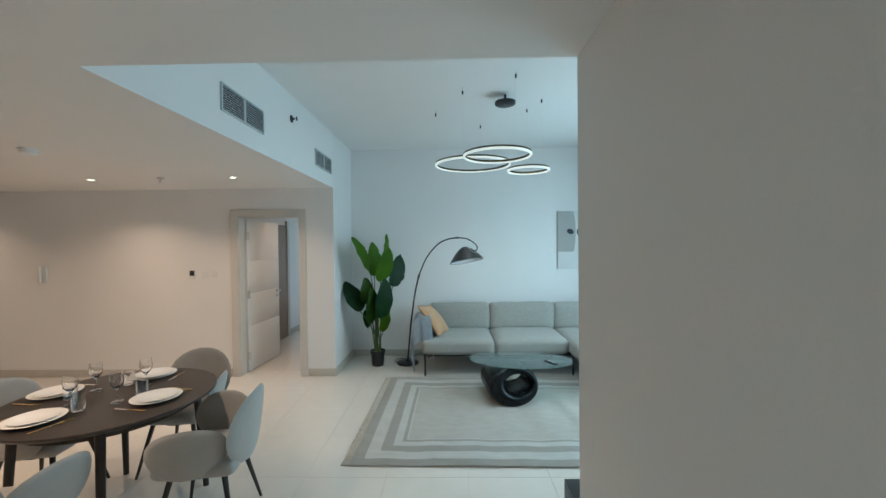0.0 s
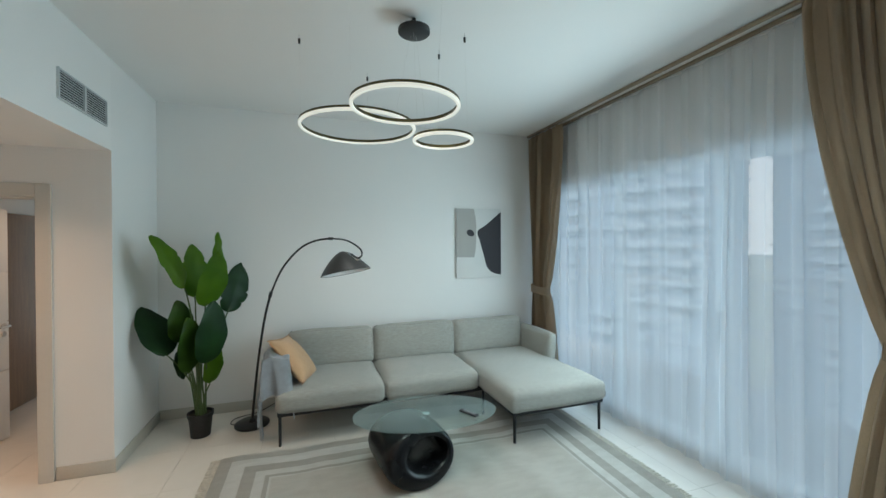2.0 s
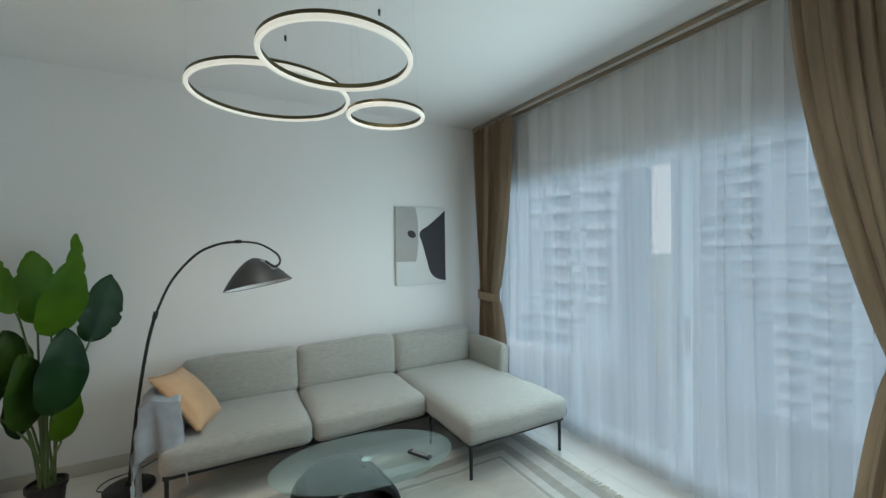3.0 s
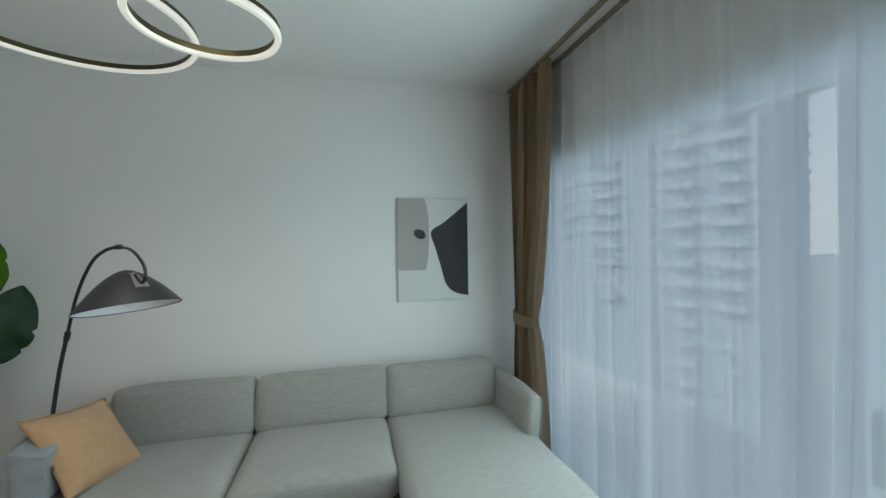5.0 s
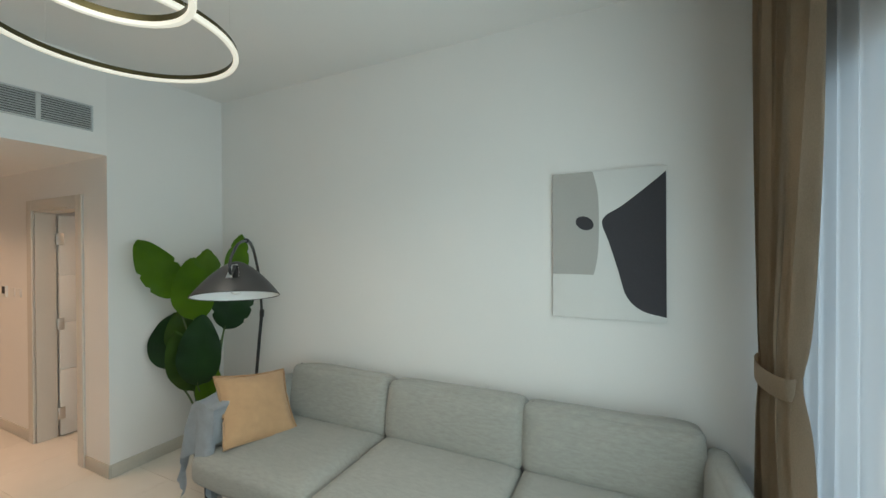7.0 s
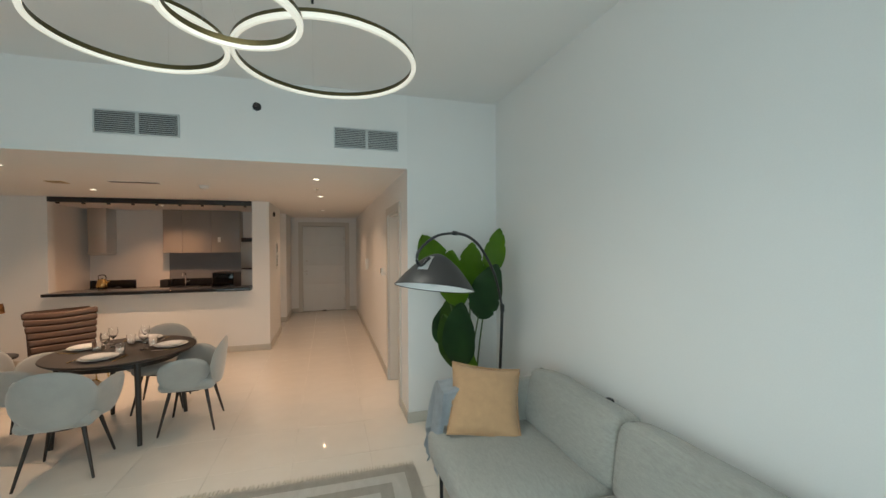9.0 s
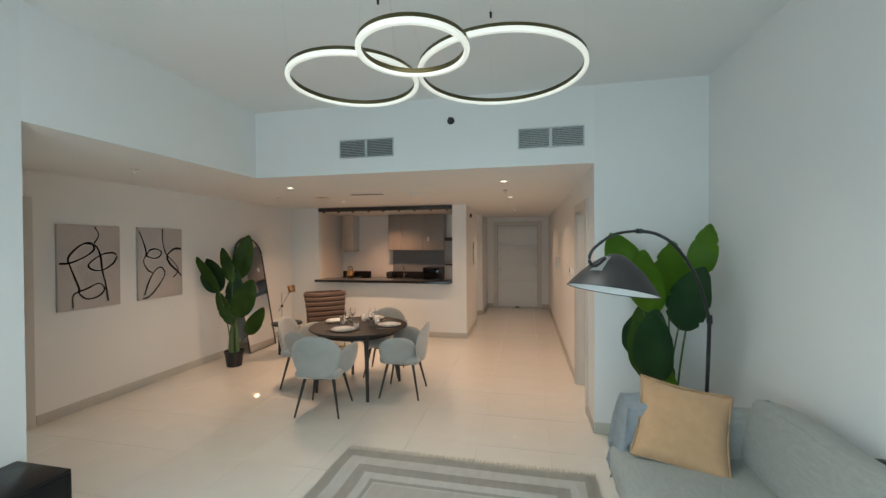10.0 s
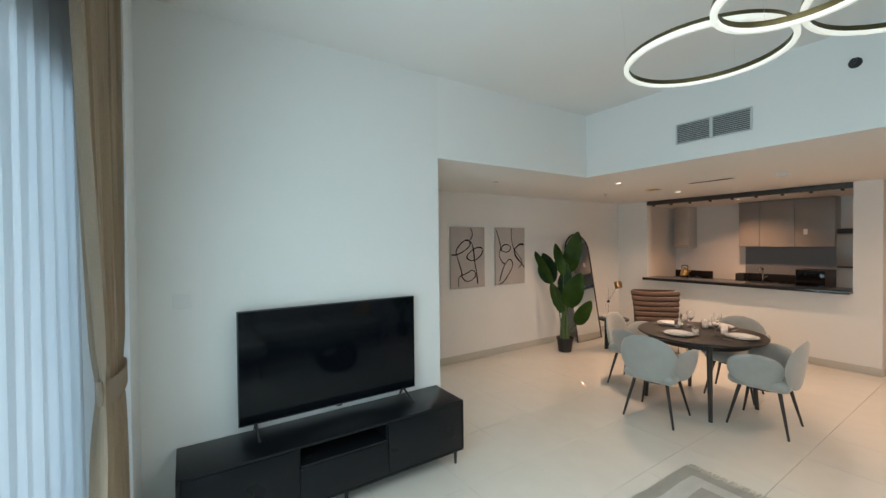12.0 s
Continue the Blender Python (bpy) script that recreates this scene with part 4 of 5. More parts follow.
def make_wall_art():
    w, h, t = 0.612, 0.868, 0.03
    root = thing("wall_art", "abstract canvas with grey and charcoal shapes on the wall", "painting", pose(1.668, YS - t, 1.312))
    part("canvas", box((0, 0, 0), (w, t - 0.002, h), 0.003), CANVAS, root)
    f = lambda pts: [(x * w, z * h) for x, z in pts]
    curve = lambda pts: [(p.x, p.z) for p in smooth_path([(x, 0, z) for x, z in pts], 6)]
    grey = f([(0.004, 0.30), (0.004, 0.996)] + curve(((0.38, 0.996), (0.425, 0.85), (0.435, 0.65), (0.425, 0.45), (0.39, 0.31), (0.36, 0.297))))
    part("grey_shape", prism(grey, 0.002), ARTGREY, root, "warm grey painted shape", pose(0, -0.0025, 0))
    dark = f([(0.996, 0.035), (0.996, 0.965)] + curve(((0.996, 0.965), (0.82, 0.86), (0.62, 0.75), (0.50, 0.70), (0.462, 0.64), (0.52, 0.52), (0.60, 0.33), (0.67, 0.16), (0.80, 0.07), (0.996, 0.035)))[1:-1])
    part("dark_shape", prism(dark, 0.002), ARTDARK, root, "charcoal painted shape", pose(0, -0.0025, 0))
    dot = [(w * (0.305 + 0.082 * math.cos(k * math.tau / 28)), h * (0.648 + 0.048 * math.sin(k * math.tau / 28 - 0.25))) for k in range(28)]
    part("dot", prism(dot, 0.002), ARTDARK, root, "charcoal painted dot", pose(0, -0.0050, 0))


make_wall_art()


def make_chandelier():
    root = thing("chandelier", "three glowing bronze ring pendants hung from the ceiling", "chandelier")
    rings = (((0.296, 4.547), 0.403, 2.573), ((0.480, 3.846), 0.304, 2.515), ((0.846, 4.252), 0.202, 2.45))
    n = 96

    def band(c, z, prof, closed=True):
        bm = bmesh.new()
        rows = [[bm.verts.new((c[0] + r * math.cos(k * math.tau / n), c[1] + r * math.sin(k * math.tau / n), z + dz)) for r, dz in prof] for k in range(n)]
        m = len(prof)
        for k in range(n):
            a, b = rows[k], rows[(k + 1) % n]
            for j in range(m):
                bm.faces.new((a[j], a[(j + 1) % m], b[(j + 1) % m], b[j]))
        return bm
    mounts = (((-0.104, 4.465), 0), ((0.415, 4.927), 0), ((0.166, 3.851), 1), ((0.60, 3.513), 1), ((0.952, 4.104), 2), ((0.861, 4.378), 2))
    for (c, r, z) in rings:
        f = part("ring", band(c, z, ((r - 0.007, 0.0), (r + 0.009, 0.0), (r + 0.009, 0.024), (r - 0.007, 0.024))), RINGMETAL, root, "dark bronze ring frame")
        part("diffuser", band(c, z, ((r - 0.0095, -0.003), (r - 0.007, -0.010), (r + 0.008, -0.010), (r + 0.0115, -0.003), (r + 0.0115, 0.006), (r + 0.0095, 0.009), (r + 0.0092, -0.001), (r - 0.0072, -0.001), (r - 0.0095, 0.002))), RINGGLOW, f, "glowing warm white diffuser")
    cx, cy = 0.587, 4.05
    part("canopy", lathe([(0, 3.052), (0.092, 3.052), (0.1, 3.058), (0.1, 3.080), (0.014, 3.084), (0.012, ZH - 0.002), (0, ZH - 0.002)], 40, centre=(cx, cy)), BLACK, root, "round black ceiling canopy")
    for (mx, my), i in mounts:
        part("wire_mount", lathe([(0, ZH - 0.066), (0.007, ZH - 0.066), (0.008, ZH - 0.034), (0.0006, ZH - 0.033), (0.0006, ZH - 0.001), (0, ZH - 0.001)], 14, centre=(mx, my)), BLACK, root, "small black ceiling fixing")
        (c, r, z) = rings[i]
        d = Vector((mx - c[0], my - c[1]))
        d = d.normalized() * r
        part("wire", cyl((mx, my, ZH - 0.05), (c[0] + d.x, c[1] + d.y, z + 0.02), 0.0004, seg=6), STEEL, root, "thin steel wire")
    for i, (c, r, z) in enumerate(rings):
        d = Vector((cx - c[0], cy - c[1])).normalized() * r
        part("wire", cyl((cx + 0.3 * (c[0] - cx) * 0.2, cy + 0.06 * (c[1] - cy), 3.053), (c[0] + d.x, c[1] + d.y, z + 0.02), 0.0005, seg=6), STEEL, root, "thin steel wire")


make_chandelier()


def make_drape(name, y_out, y_in_top, y_in_tie, y_in_low, y_out_tie, label, pleats=10, deep=1.0, bunch=0.022, xc=2.672):
    """A pleated drape gathered by a tie; y_out is the edge at the wall side."""
    root = thing(name, label, "curtain", group="brown drapes")
    zt, zb, ztie = 3.10, 0.012, 1.17

    def f(u, v):
        z = zt + (zb - zt) * v
        if z > ztie:
            k = (zt - z) / (zt - ztie)
            e = k ** 1.7
            a, b = y_out + (y_out_tie - y_out) * e, y_in_top + (y_in_tie - y_in_top) * e
            amp = deep * 0.046 * (1 - 0.1 * e)
        else:
            k = (ztie - z) / (ztie - zb)
            e = min(1, k * 1.15) ** 0.7
            a, b = y_out_tie + (y_out - y_out_tie) * e * 0.8, y_in_tie + (y_in_low - y_in_tie) * e
            amp = deep * (0.042 + 0.010 * e)
        amp *= 1 - 0.45 * math.exp(-((z - ztie) / 0.12) ** 2)
        ph = u * pleats * math.tau
        jig = 0.5 * math.sin(u * 23 + z * 0.8)
        amp *= 0.75 + 0.5 * noise.noise(Vector((u * 9, z * 0.25, y_out)))
        x = xc + amp * math.sin(ph + jig + 1.1 * math.sin(u * 11)) + 0.006 * math.sin(ph * 2.3 + z * 2) + bunch * math.sin(u * 27 + 0.5 * math.sin(z * 1.3))
        if v < 0.035:
            x = xc + (x - xc) * (0.55 + 13 * v)
        return Vector((x, a + (b - a) * u + 0.012 * math.sin(ph * 1.0 + 1.2), z))
    part("cloth", sheet(f, 180, 60, 0.003), DRAPE, root)
    a, b = sorted((y_out_tie, y_in_tie))
    cy, hw = (a + b) / 2, (b - a) / 2 + 0.02

    def g(u, v):
        q = u * math.tau
        return Vector((xc + (0.020 + 0.042 * deep) * math.cos(q), cy + hw * math.sin(q), ztie - 0.05 + 0.09 * v + 0.010 * math.sin(q)))
    part("tie_band", sheet(g, 48, 4, 0.004), DRAPE, root, "matching brown tie band")


make_drape("drape", 6.13, 5.42, 5.73, 5.54, 6.05, "brown floor-length drape tied back by the sofa wall")
make_drape("drape", 2.25, 3.11, 2.76, 2.92, 2.32, "brown floor-length drape tied back near the television", 14, 0.55, 0.006, 2.648)


def make_sheer():
    def f(u, v):
        y = 2.26 + u * (6.14 - 2.26)
        z = 3.10 - v * 3.085
        ph = y * math.tau / 0.17 + 2.2 * math.sin(y * 2.1) + 0.9 * math.sin(y * 5.3) + 0.5 * math.sin(z * 0.9 + y * 3)
        amp = 0.020 + 0.012 * noise.noise(Vector((0, y * 2, z * 0.3)))
        return Vector((2.800 + amp * math.sin(ph) + 0.012 * v * math.sin(y * 5), y + 0.012 * math.sin(2 * ph + 0.6) + 0.02 * v * math.sin(y * 7 + z), z))
    root = thing("sheer_curtain", "white pleated voile curtain across the balcony doors", "curtain")
    part("cloth", sheet(f, 620, 26), SHEER, root)


make_sheer()
tr = thing("curtain_track", "bronze double curtain track under the ceiling", "curtain track")
for x in (2.68, 2.80):
    part("rail", box((x - 0.016, 2.24, 3.124), (x + 0.016, 6.17, ZH - 0.002), 0.003), RAILWOOD, tr)


def make_tv():
    root = thing("television", "large flat black television on two splayed feet", "television", pose(0, 0, 0))
    x0, x1, z0, z1, y = 0.856, 2.125, 0.560, 1.294, 1.90
    part("screen", box((x0 + 0.006, y, z0 + 0.012), (x1 - 0.006, y + 0.004, z1 - 0.006)), SCREEN, root, "dark reflective screen")
    part("bezel", box((x0, y - 0.03, z0), (x1, y - 0.001, z1), 0.005), DARKPLASTIC, root)
    part("rear_housing", box((x0 + 0.2, y - 0.075, z0 + 0.05), (x1 - 0.2, y - 0.031, z0 + 0.48), 0.015), DARKPLASTIC, root)
    part("sensor", box((1.46, y - 0.005, z0 - 0.008), (1.50, y + 0.003, z0 + 0.004), 0.001), CHROME, root)
    for fx in (x0 + 0.10, x1 - 0.10):
        p = [Vector((fx, y - 0.07, 0.508)), Vector((fx, y - 0.015, z0 + 0.01)), Vector((fx, y + 0.15, 0.508))]
        part("foot", tube(p, 0.008, 8), DARKPLASTIC, root, "black splayed foot")


def make_console():
    x0, x1, y0, y1, z0, z1 = 0.61, 2.45, YTV + 0.02, 2.22, 0.115, 0.50
    root = thing("tv_console", "long low black television cabinet on short legs", "cabinet", pose(0, 0, 0))
    a, b = 1.246, 1.831
    part("top", box((x0, y0, z1 - 0.018), (x1, y1, z1), 0.003), CONSOLE, root)
    part("bottom", box((x0, y0, z0), (x1, y1, z0 + 0.018), 0.003), CONSOLE, root)
    for x in (x0, x1 - 0.018, a - 0.009, b - 0.009):
        part("side_panel", box((x, y0, z0 + 0.0185), (x + 0.018, y1 - (0.0 if x in (x0, x1 - 0.018) else 0.022), z1 - 0.0185)), CONSOLE, root)
    part("back_panel", box((x0 + 0.02, y0 + 0.002, z0 + 0.02), (x1 - 0.02, y0 + 0.008, z1 - 0.02)), CONSOLEDARK, root)
    part("shelf", box((a + 0.01, y0 + 0.01, 0.36), (b - 0.01, y1 - 0.004, 0.375)), CONSOLE, root)
    for p, q, zt in ((x0 + 0.02, a - 0.002, z1 - 0.021), (b + 0.002, x1 - 0.02, z1 - 0.021), (a + 0.002, b - 0.002, 0.358)):
        part("door", box((p, y1 - 0.019, z0 + 0.02), (q, y1 + 0.001, zt), 0.002), CONSOLE, root)
    for x in (x0 + 0.045, (x0 + x1) / 2, x1 - 0.045):
        for y in (y0 + 0.04, y1 - 0.05):
            part("leg", cyl((x, y, 0), (x, y, z0), 0.010, 0.014, 12), BLACK, root, "short black leg")


make_console()
make_tv()


def switch(name, label, a, b, mat=PLASTIC, rocker=True):
    """A wall plate between two corners, with its rocker proud of it."""
    root = thing(name, label, "switch")
    part("plate", box(a, b, 0.002, seg=1), mat, root)
    d = [b[i] - a[i] for i in range(3)]
    k = min(range(3), key=lambda i: d[i])
    if rocker:
        c = [[a[i] + d[i] * 0.22, b[i] - d[i] * 0.22] for i in range(3)]
        c[k] = [a[k] - 0.002, b[k] + 0.002]
        part("rocker", box([v[0] for v in c], [v[1] for v in c], 0.001, seg=1), mat, root)


switch("socket_plate", "white double wall plate beside the television", (2.36, YTV, 1.335), (2.455, YTV + 0.008, 1.42))
switch("light_switch", "white light switch on the corridor wall", (-3.205, YD - 0.008, 1.30), (-3.12, YD, 1.385))
switch("light_switch", "white light switch on the corridor wall", (-3.07, YD - 0.008, 1.30), (-2.985, YD, 1.385))
switch("thermostat", "small thermostat with a dark display", (-3.37, YD - 0.018, 1.29), (-3.285, YD, 1.40), PLASTIC, False)
th = bpy.data.objects["thermostat"]
part("display", box((-3.358, YD - 0.021, 1.325), (-3.297, YD - 0.018, 1.392)), DARKPLASTIC, th, "dark display")
ic = thing("intercom_handset", "white intercom handset on the corridor wall", "intercom")
part("body", box((-5.36, YD - 0.025, 1.26), (-5.26, YD, 1.46), 0.008), PLASTIC, ic)
part("handset", box((-5.345, YD - 0.06, 1.25), (-5.305, YD - 0.026, 1.47), 0.012), PLASTIC, ic)
sk = thing("wall_socket", "dark plug in a wall socket behind the sofa", "socket")
part("plate", box((0.20, YS - 0.008, 0.70), (0.29, YS, 0.785), 0.002), PLASTIC, sk)
part("plug", box((0.225, YS - 0.06, 0.73), (0.275, YS - 0.008, 0.78), 0.01), DARKPLASTIC, sk, "black plug")


def vent(y0, y1, tilt):
    z0, z1 = 2.607, 2.797
    root = thing("air_vent", "white double air grille with horizontal slats", "vent", group="bulkhead air grilles")
    part("backing", box((XS + 0.0005, y0 + 0.012, z0 + 0.012), (XS + 0.003, y1 - 0.012, z1 - 0.012)), GRILLEDARK, root, "dark duct behind the slats")
    ym = (y0 + y1) / 2
    bm = box((XS, y0, z0), (XS + 0.014, y1, z0 + 0.012), 0.002, seg=1)
    box((XS, y0, z1 - 0.012), (XS + 0.014, y1, z1), 0.002, bm, 1)
    for a, b in ((y0, y0 + 0.012), (ym - 0.013, ym + 0.013), (y1 - 0.012, y1)):
        box((XS, a, z0 + 0.012), (XS + 0.0138, b, z1 - 0.012), 0.0, bm)
    part("frame", bm, GRILLE, root)
    for a, b in ((y0 + 0.013, ym - 0.014), (ym + 0.014, y1 - 0.013)):
        for k in range(10):
            z = z0 + 0.022 + k * 0.0163
            part("slat", box((-0.0065, a, -0.0012), (0.0065, b, 0.0012)), GRILLE, root, m=Matrix.Translation((XS + 0.008, 0, z)) @ Matrix.Rotation(radians(tilt), 4, "Y"))


vent(2.79, 3.378, 34)
vent(4.598, 5.19, 52)


def sprinkler(x, y, z, wall=False):
    root = thing("sprinkler", "small dark wall sprinkler head" if wall else "small chrome fire sprinkler head", "sprinkler", Matrix.Translation((x, y, z)) @ (Matrix.Rotation(radians(90), 4, "Y") if wall else Matrix.Rotation(radians(180), 4, "X")), "sprinklers")
    part("plate", lathe([(0, 0), (0.036, 0), (0.034, 0.006), (0.012, 0.01), (0, 0.01)], 20), SHADE if wall else CHROME, root)
    part("body", cyl((0, 0, 0.01), (0, 0, 0.035), 0.009, 0.007, 12), DARKPLASTIC if wall else STEEL, root)
    part("deflector", cyl((0, 0, 0.05), (0, 0, 0.053), 0.02, seg=14), DARKPLASTIC if wall else STEEL, root)
    part("yoke", tube([Vector((-0.012, 0, 0.03)), Vector((-0.014, 0, 0.045)), Vector((0, 0, 0.051)), Vector((0.014, 0, 0.045)), Vector((0.012, 0, 0.03))], 0.0025, 6), STEEL, root)


sprinkler(XS, 3.96, 2.92, True)
for x, y in ((-3.08, 4.40), (-3.05, 0.98), (-0.76, 1.04)):
    sprinkler(x, y, ZL)


def downlight(x, y, lit=True):
    root = thing("downlight", "recessed round warm ceiling spotlight", "ceiling light", Matrix.Translation((x, y, ZL)), "ceiling spotlights")
    part("trim_ring", lathe([(0.032, -0.001), (0.048, -0.001), (0.046, -0.007), (0.036, -0.006), (0.032, -0.001)], 32), PLASTIC, root)
    part("lens", lathe([(0, -0.0035), (0.031, -0.0035), (0.031, -0.001), (0, -0.001)], 24), SPOTGLOW if lit else CHINA, root, "glowing lens")


for x, y, _ in SPOTS:
    downlight(x, y)
downlight(-5.9, 1.7)
sd = thing("smoke_detector", "white round smoke detector on the ceiling", "smoke detector")
part("base", lathe([(0, ZL - 0.012), (0.06, ZL - 0.012), (0.06, ZL - 0.001), (0, ZL - 0.001)], 32, centre=(-3.12, 3.11)), PLASTIC, sd)
part("dome", lathe([(0, ZL - 0.05), (0.03, ZL - 0.048), (0.048, ZL - 0.035), (0.052, ZL - 0.0125), (0, ZL - 0.0125)], 32, centre=(-3.12, 3.11)), PLASTIC, sd)
lv = thing("linear_diffuser", "slim dark slot air diffuser in the ceiling", "vent")
part("frame", box((-3.06, 2.19, ZL - 0.006), (-2.96, 2.69, ZL - 0.0005), 0.001, seg=1), PLASTIC, lv)
for x in (-3.045, -3.012, -2.98):
    part("slot", box((x - 0.010, 2.20, ZL - 0.008), (x + 0.010, 2.68, ZL - 0.0065)), GRILLEDARK, lv)
ap = thing("ceiling_panel", "small brass coloured square ceiling plate", "ceiling panel")
part("plate", box((-3.30, 1.54, ZL - 0.006), (-3.14, 1.70, ZL - 0.0005), 0.002, seg=1), GOLD, ap)

# ---------------------------------------------------------------- dining area
TC = (-2.14, 2.69)


def make_dining_table():
    root = thing("dining_table", "round dark brown wooden dining table on four legs", "table", pose(*TC, 0))
    part("tabletop", lathe([(0, 0.722), (0.555, 0.722), (0.575, 0.735), (0.58, 0.742), (0.575, 0.75), (0, 0.75)], 72), TABLEWOOD, root)
    part("apron", lathe([(0.43, 0.66), (0.45, 0.66), (0.45, 0.7215), (0.43, 0.7215), (0.43, 0.66)], 48), TABLEWOOD, root)
    for k in range(4):
        a = radians(34 + 90 * k)
        part("leg", cyl((0.50 * math.cos(a), 0.50 * math.sin(a), 0), (0.45 * math.cos(a), 0.45 * math.sin(a), 0.722), 0.018, 0.026, 18), TABLEWOOD, root)


make_dining_table()


def petal(w, h, curve, thick=0.045):
    """A padded oval shell bent round a vertical axis, facing -y, centred on the origin."""
    bm = bmesh.new()
    nu, nv = 22, 16
    front, back = [], []
    for i in range(nu + 1):
        a = i / nu * math.tau
        for_row, back_row = [], []
        for j in range(nv + 1):
            s = j / nv
            ca, sa = math.cos(a), math.sin(a)
            x = math.copysign(abs(ca) ** 0.95, ca) * w / 2 * s
            z = math.copysign(abs(sa) ** 0.95, sa) * h / 2 * s
            y = -curve * (x / (w / 2)) ** 2 - 0.02 * (z / h)
            e = thick / 2 * math.sqrt(max(0.0, 1 - s ** 5))
            for_row.append(Vector((x, y - e, z)))
            back_row.append(Vector((x, y + e, z)))
        front.append(for_row)
        back.append(back_row)
    for rows in (front, back):
        vs = [[bm.verts.new(p) for p in row] for row in rows[:-1]]
        for i in range(nu):
            a, b = vs[i], vs[(i + 1) % nu]
            for j in range(nv):
                bm.faces.new((a[j], a[j + 1], b[j + 1], b[j]))
    bmesh.ops.remove_doubles(bm, verts=bm.verts[:], dist=0.0006)
    return bm


def make_chair(m):
    """A dining armchair that faces -y, with a petal back and two petal arms."""
    root = thing("dining_chair", "grey upholstered petal-backed dining chair with dark splayed legs", "chair", m, "chairs round the dining table")
    part("seat", soft((0.46, 0.46, 0.10), 0.048, (0.0, 0.0, 0.012), 10, 0.0, 0, Matrix.Translation((0, 0, 0.435))), CHAIRGREY, root)
    part("backrest", petal(0.515, 0.445, 0.06), CHAIRGREY, root, m=Matrix.Translation((0, 0.265, 0.612)) @ pose(0, 0, 0, -10, 0, 0))
    for sg in (-1, 1):
        part("armrest", petal(0.41, 0.32, 0.04), CHAIRGREY, root, m=Matrix.Translation((sg * 0.272, 0.0, 0.552)) @ pose(0, 0, 0, 0, 0, -sg * 76) @ pose(0, 0, 0, -17, 0, 0))
    bm = cyl((0, 0, 0.355), (0, 0, 0.388), 0.15, 0.17, 24)
    part("seat_base", bm, BLACK, root)
    for sx in (-1, 1):
        for sy in (-1, 1):
            part("leg", cyl((sx * 0.225, sy * 0.225, 0), (sx * 0.14, sy * 0.14, 0.40), 0.009, 0.017, 14), TABLEWOOD, root, "dark tapered wooden leg")
    return root


ch = make_chair(pose(-1.465, 2.60, 0, 0, 0, -82))
copy_thing(ch, pose(-2.075, 3.27, 0, 0, 0, 3))
copy_thing(ch, pose(-2.12, 1.99, 0, 0, 0, 188))
copy_thing(ch, pose(-2.70, 2.80, 0, 0, 0, 98))


def plate_set(x, y):
    root = thing("dinner_plate", "two stacked white china plates on the dining table", "plate", pose(x, y, 0.752), "plates on the table")
    part("large_plate", lathe([(0, 0.002), (0.075, 0), (0.085, 0.003), (0.135, 0.016), (0.138, 0.019), (0.134, 0.020), (0.084, 0.008), (0, 0.007)], 48), CHINA, root)
    part("small_plate", lathe([(0, 0.011), (0.06, 0.009), (0.07, 0.012), (0.112, 0.026), (0.114, 0.029), (0.110, 0.029), (0.069, 0.017), (0, 0.016)], 48), CHINA, root, m=pose(0.008, -0.004, 0))


def cutlery(name, x, y, a, label):
    root = thing(name, label, "cutlery", pose(x, y, 0.7525, 0, 0, a), "cutlery on the table")
    part("handle", box((-0.005, -0.10, 0), (0.005, 0.02, 0.004), 0.0015, seg=1), GOLD, root)
    if name == "fork":
        part("head", box((-0.011, 0.02, 0.001), (0.011, 0.05, 0.004), 0.0015, seg=1), GOLD, root)
        for k in range(4):
            part("tine", box((-0.011 + k * 0.0063, 0.05, 0.001), (-0.0085 + k * 0.0063, 0.09, 0.003)), GOLD, root)
    else:
        part("blade", box((-0.008, 0.02, 0.001), (0.006, 0.11, 0.003), 0.001, seg=1), STEEL, root)


def wine_glass(x, y):
    bm = lathe([(0, 0), (0.034, 0), (0.033, 0.003), (0.006, 0.008), (0.004, 0.02), (0.004, 0.075), (0.012, 0.085), (0.033, 0.11), (0.038, 0.14), (0.033, 0.185),
                (0.0315, 0.185), (0.0365, 0.14), (0.031, 0.112), (0.010, 0.088), (0, 0.086)], 32)
    solid("wine_glass", bm, GLASS, "clear stemmed wine glass on the dining table", "glass", pose(x, y, 0.752), "glasses on the table")


def tumbler(x, y):
    bm = lathe([(0, 0), (0.030, 0), (0.033, 0.004), (0.037, 0.09), (0.0355, 0.09), (0.031, 0.008), (0, 0.007)], 32)
    solid("water_glass", bm, GLASS, "clear short water glass on the dining table", "glass", pose(x, y, 0.752), "glasses on the table")


for dx, dy in ((0.32, -0.05), (-0.02, 0.38), (-0.13, -0.36), (-0.405, 0.03)):
    x, y = TC[0] + dx, TC[1] + dy
    plate_set(x, y)
    d = Vector((dx, dy)).normalized()
    s = Vector((-d.y, d.x))
    deg = math.degrees(math.atan2(-d.y, -d.x)) - 90
    cutlery("fork", x + s.x * 0.17, y + s.y * 0.17, deg, "brass fork beside a plate")
    cutlery("knife", x - s.x * 0.17, y - s.y * 0.17, deg, "brass handled knife beside a plate")
    wine_glass(x - d.x * 0.20 - s.x * 0.08, y - d.y * 0.20 - s.y * 0.08)
    tumbler(x - d.x * 0.17 + s.x * 0.06, y - d.y * 0.17 + s.y * 0.06)


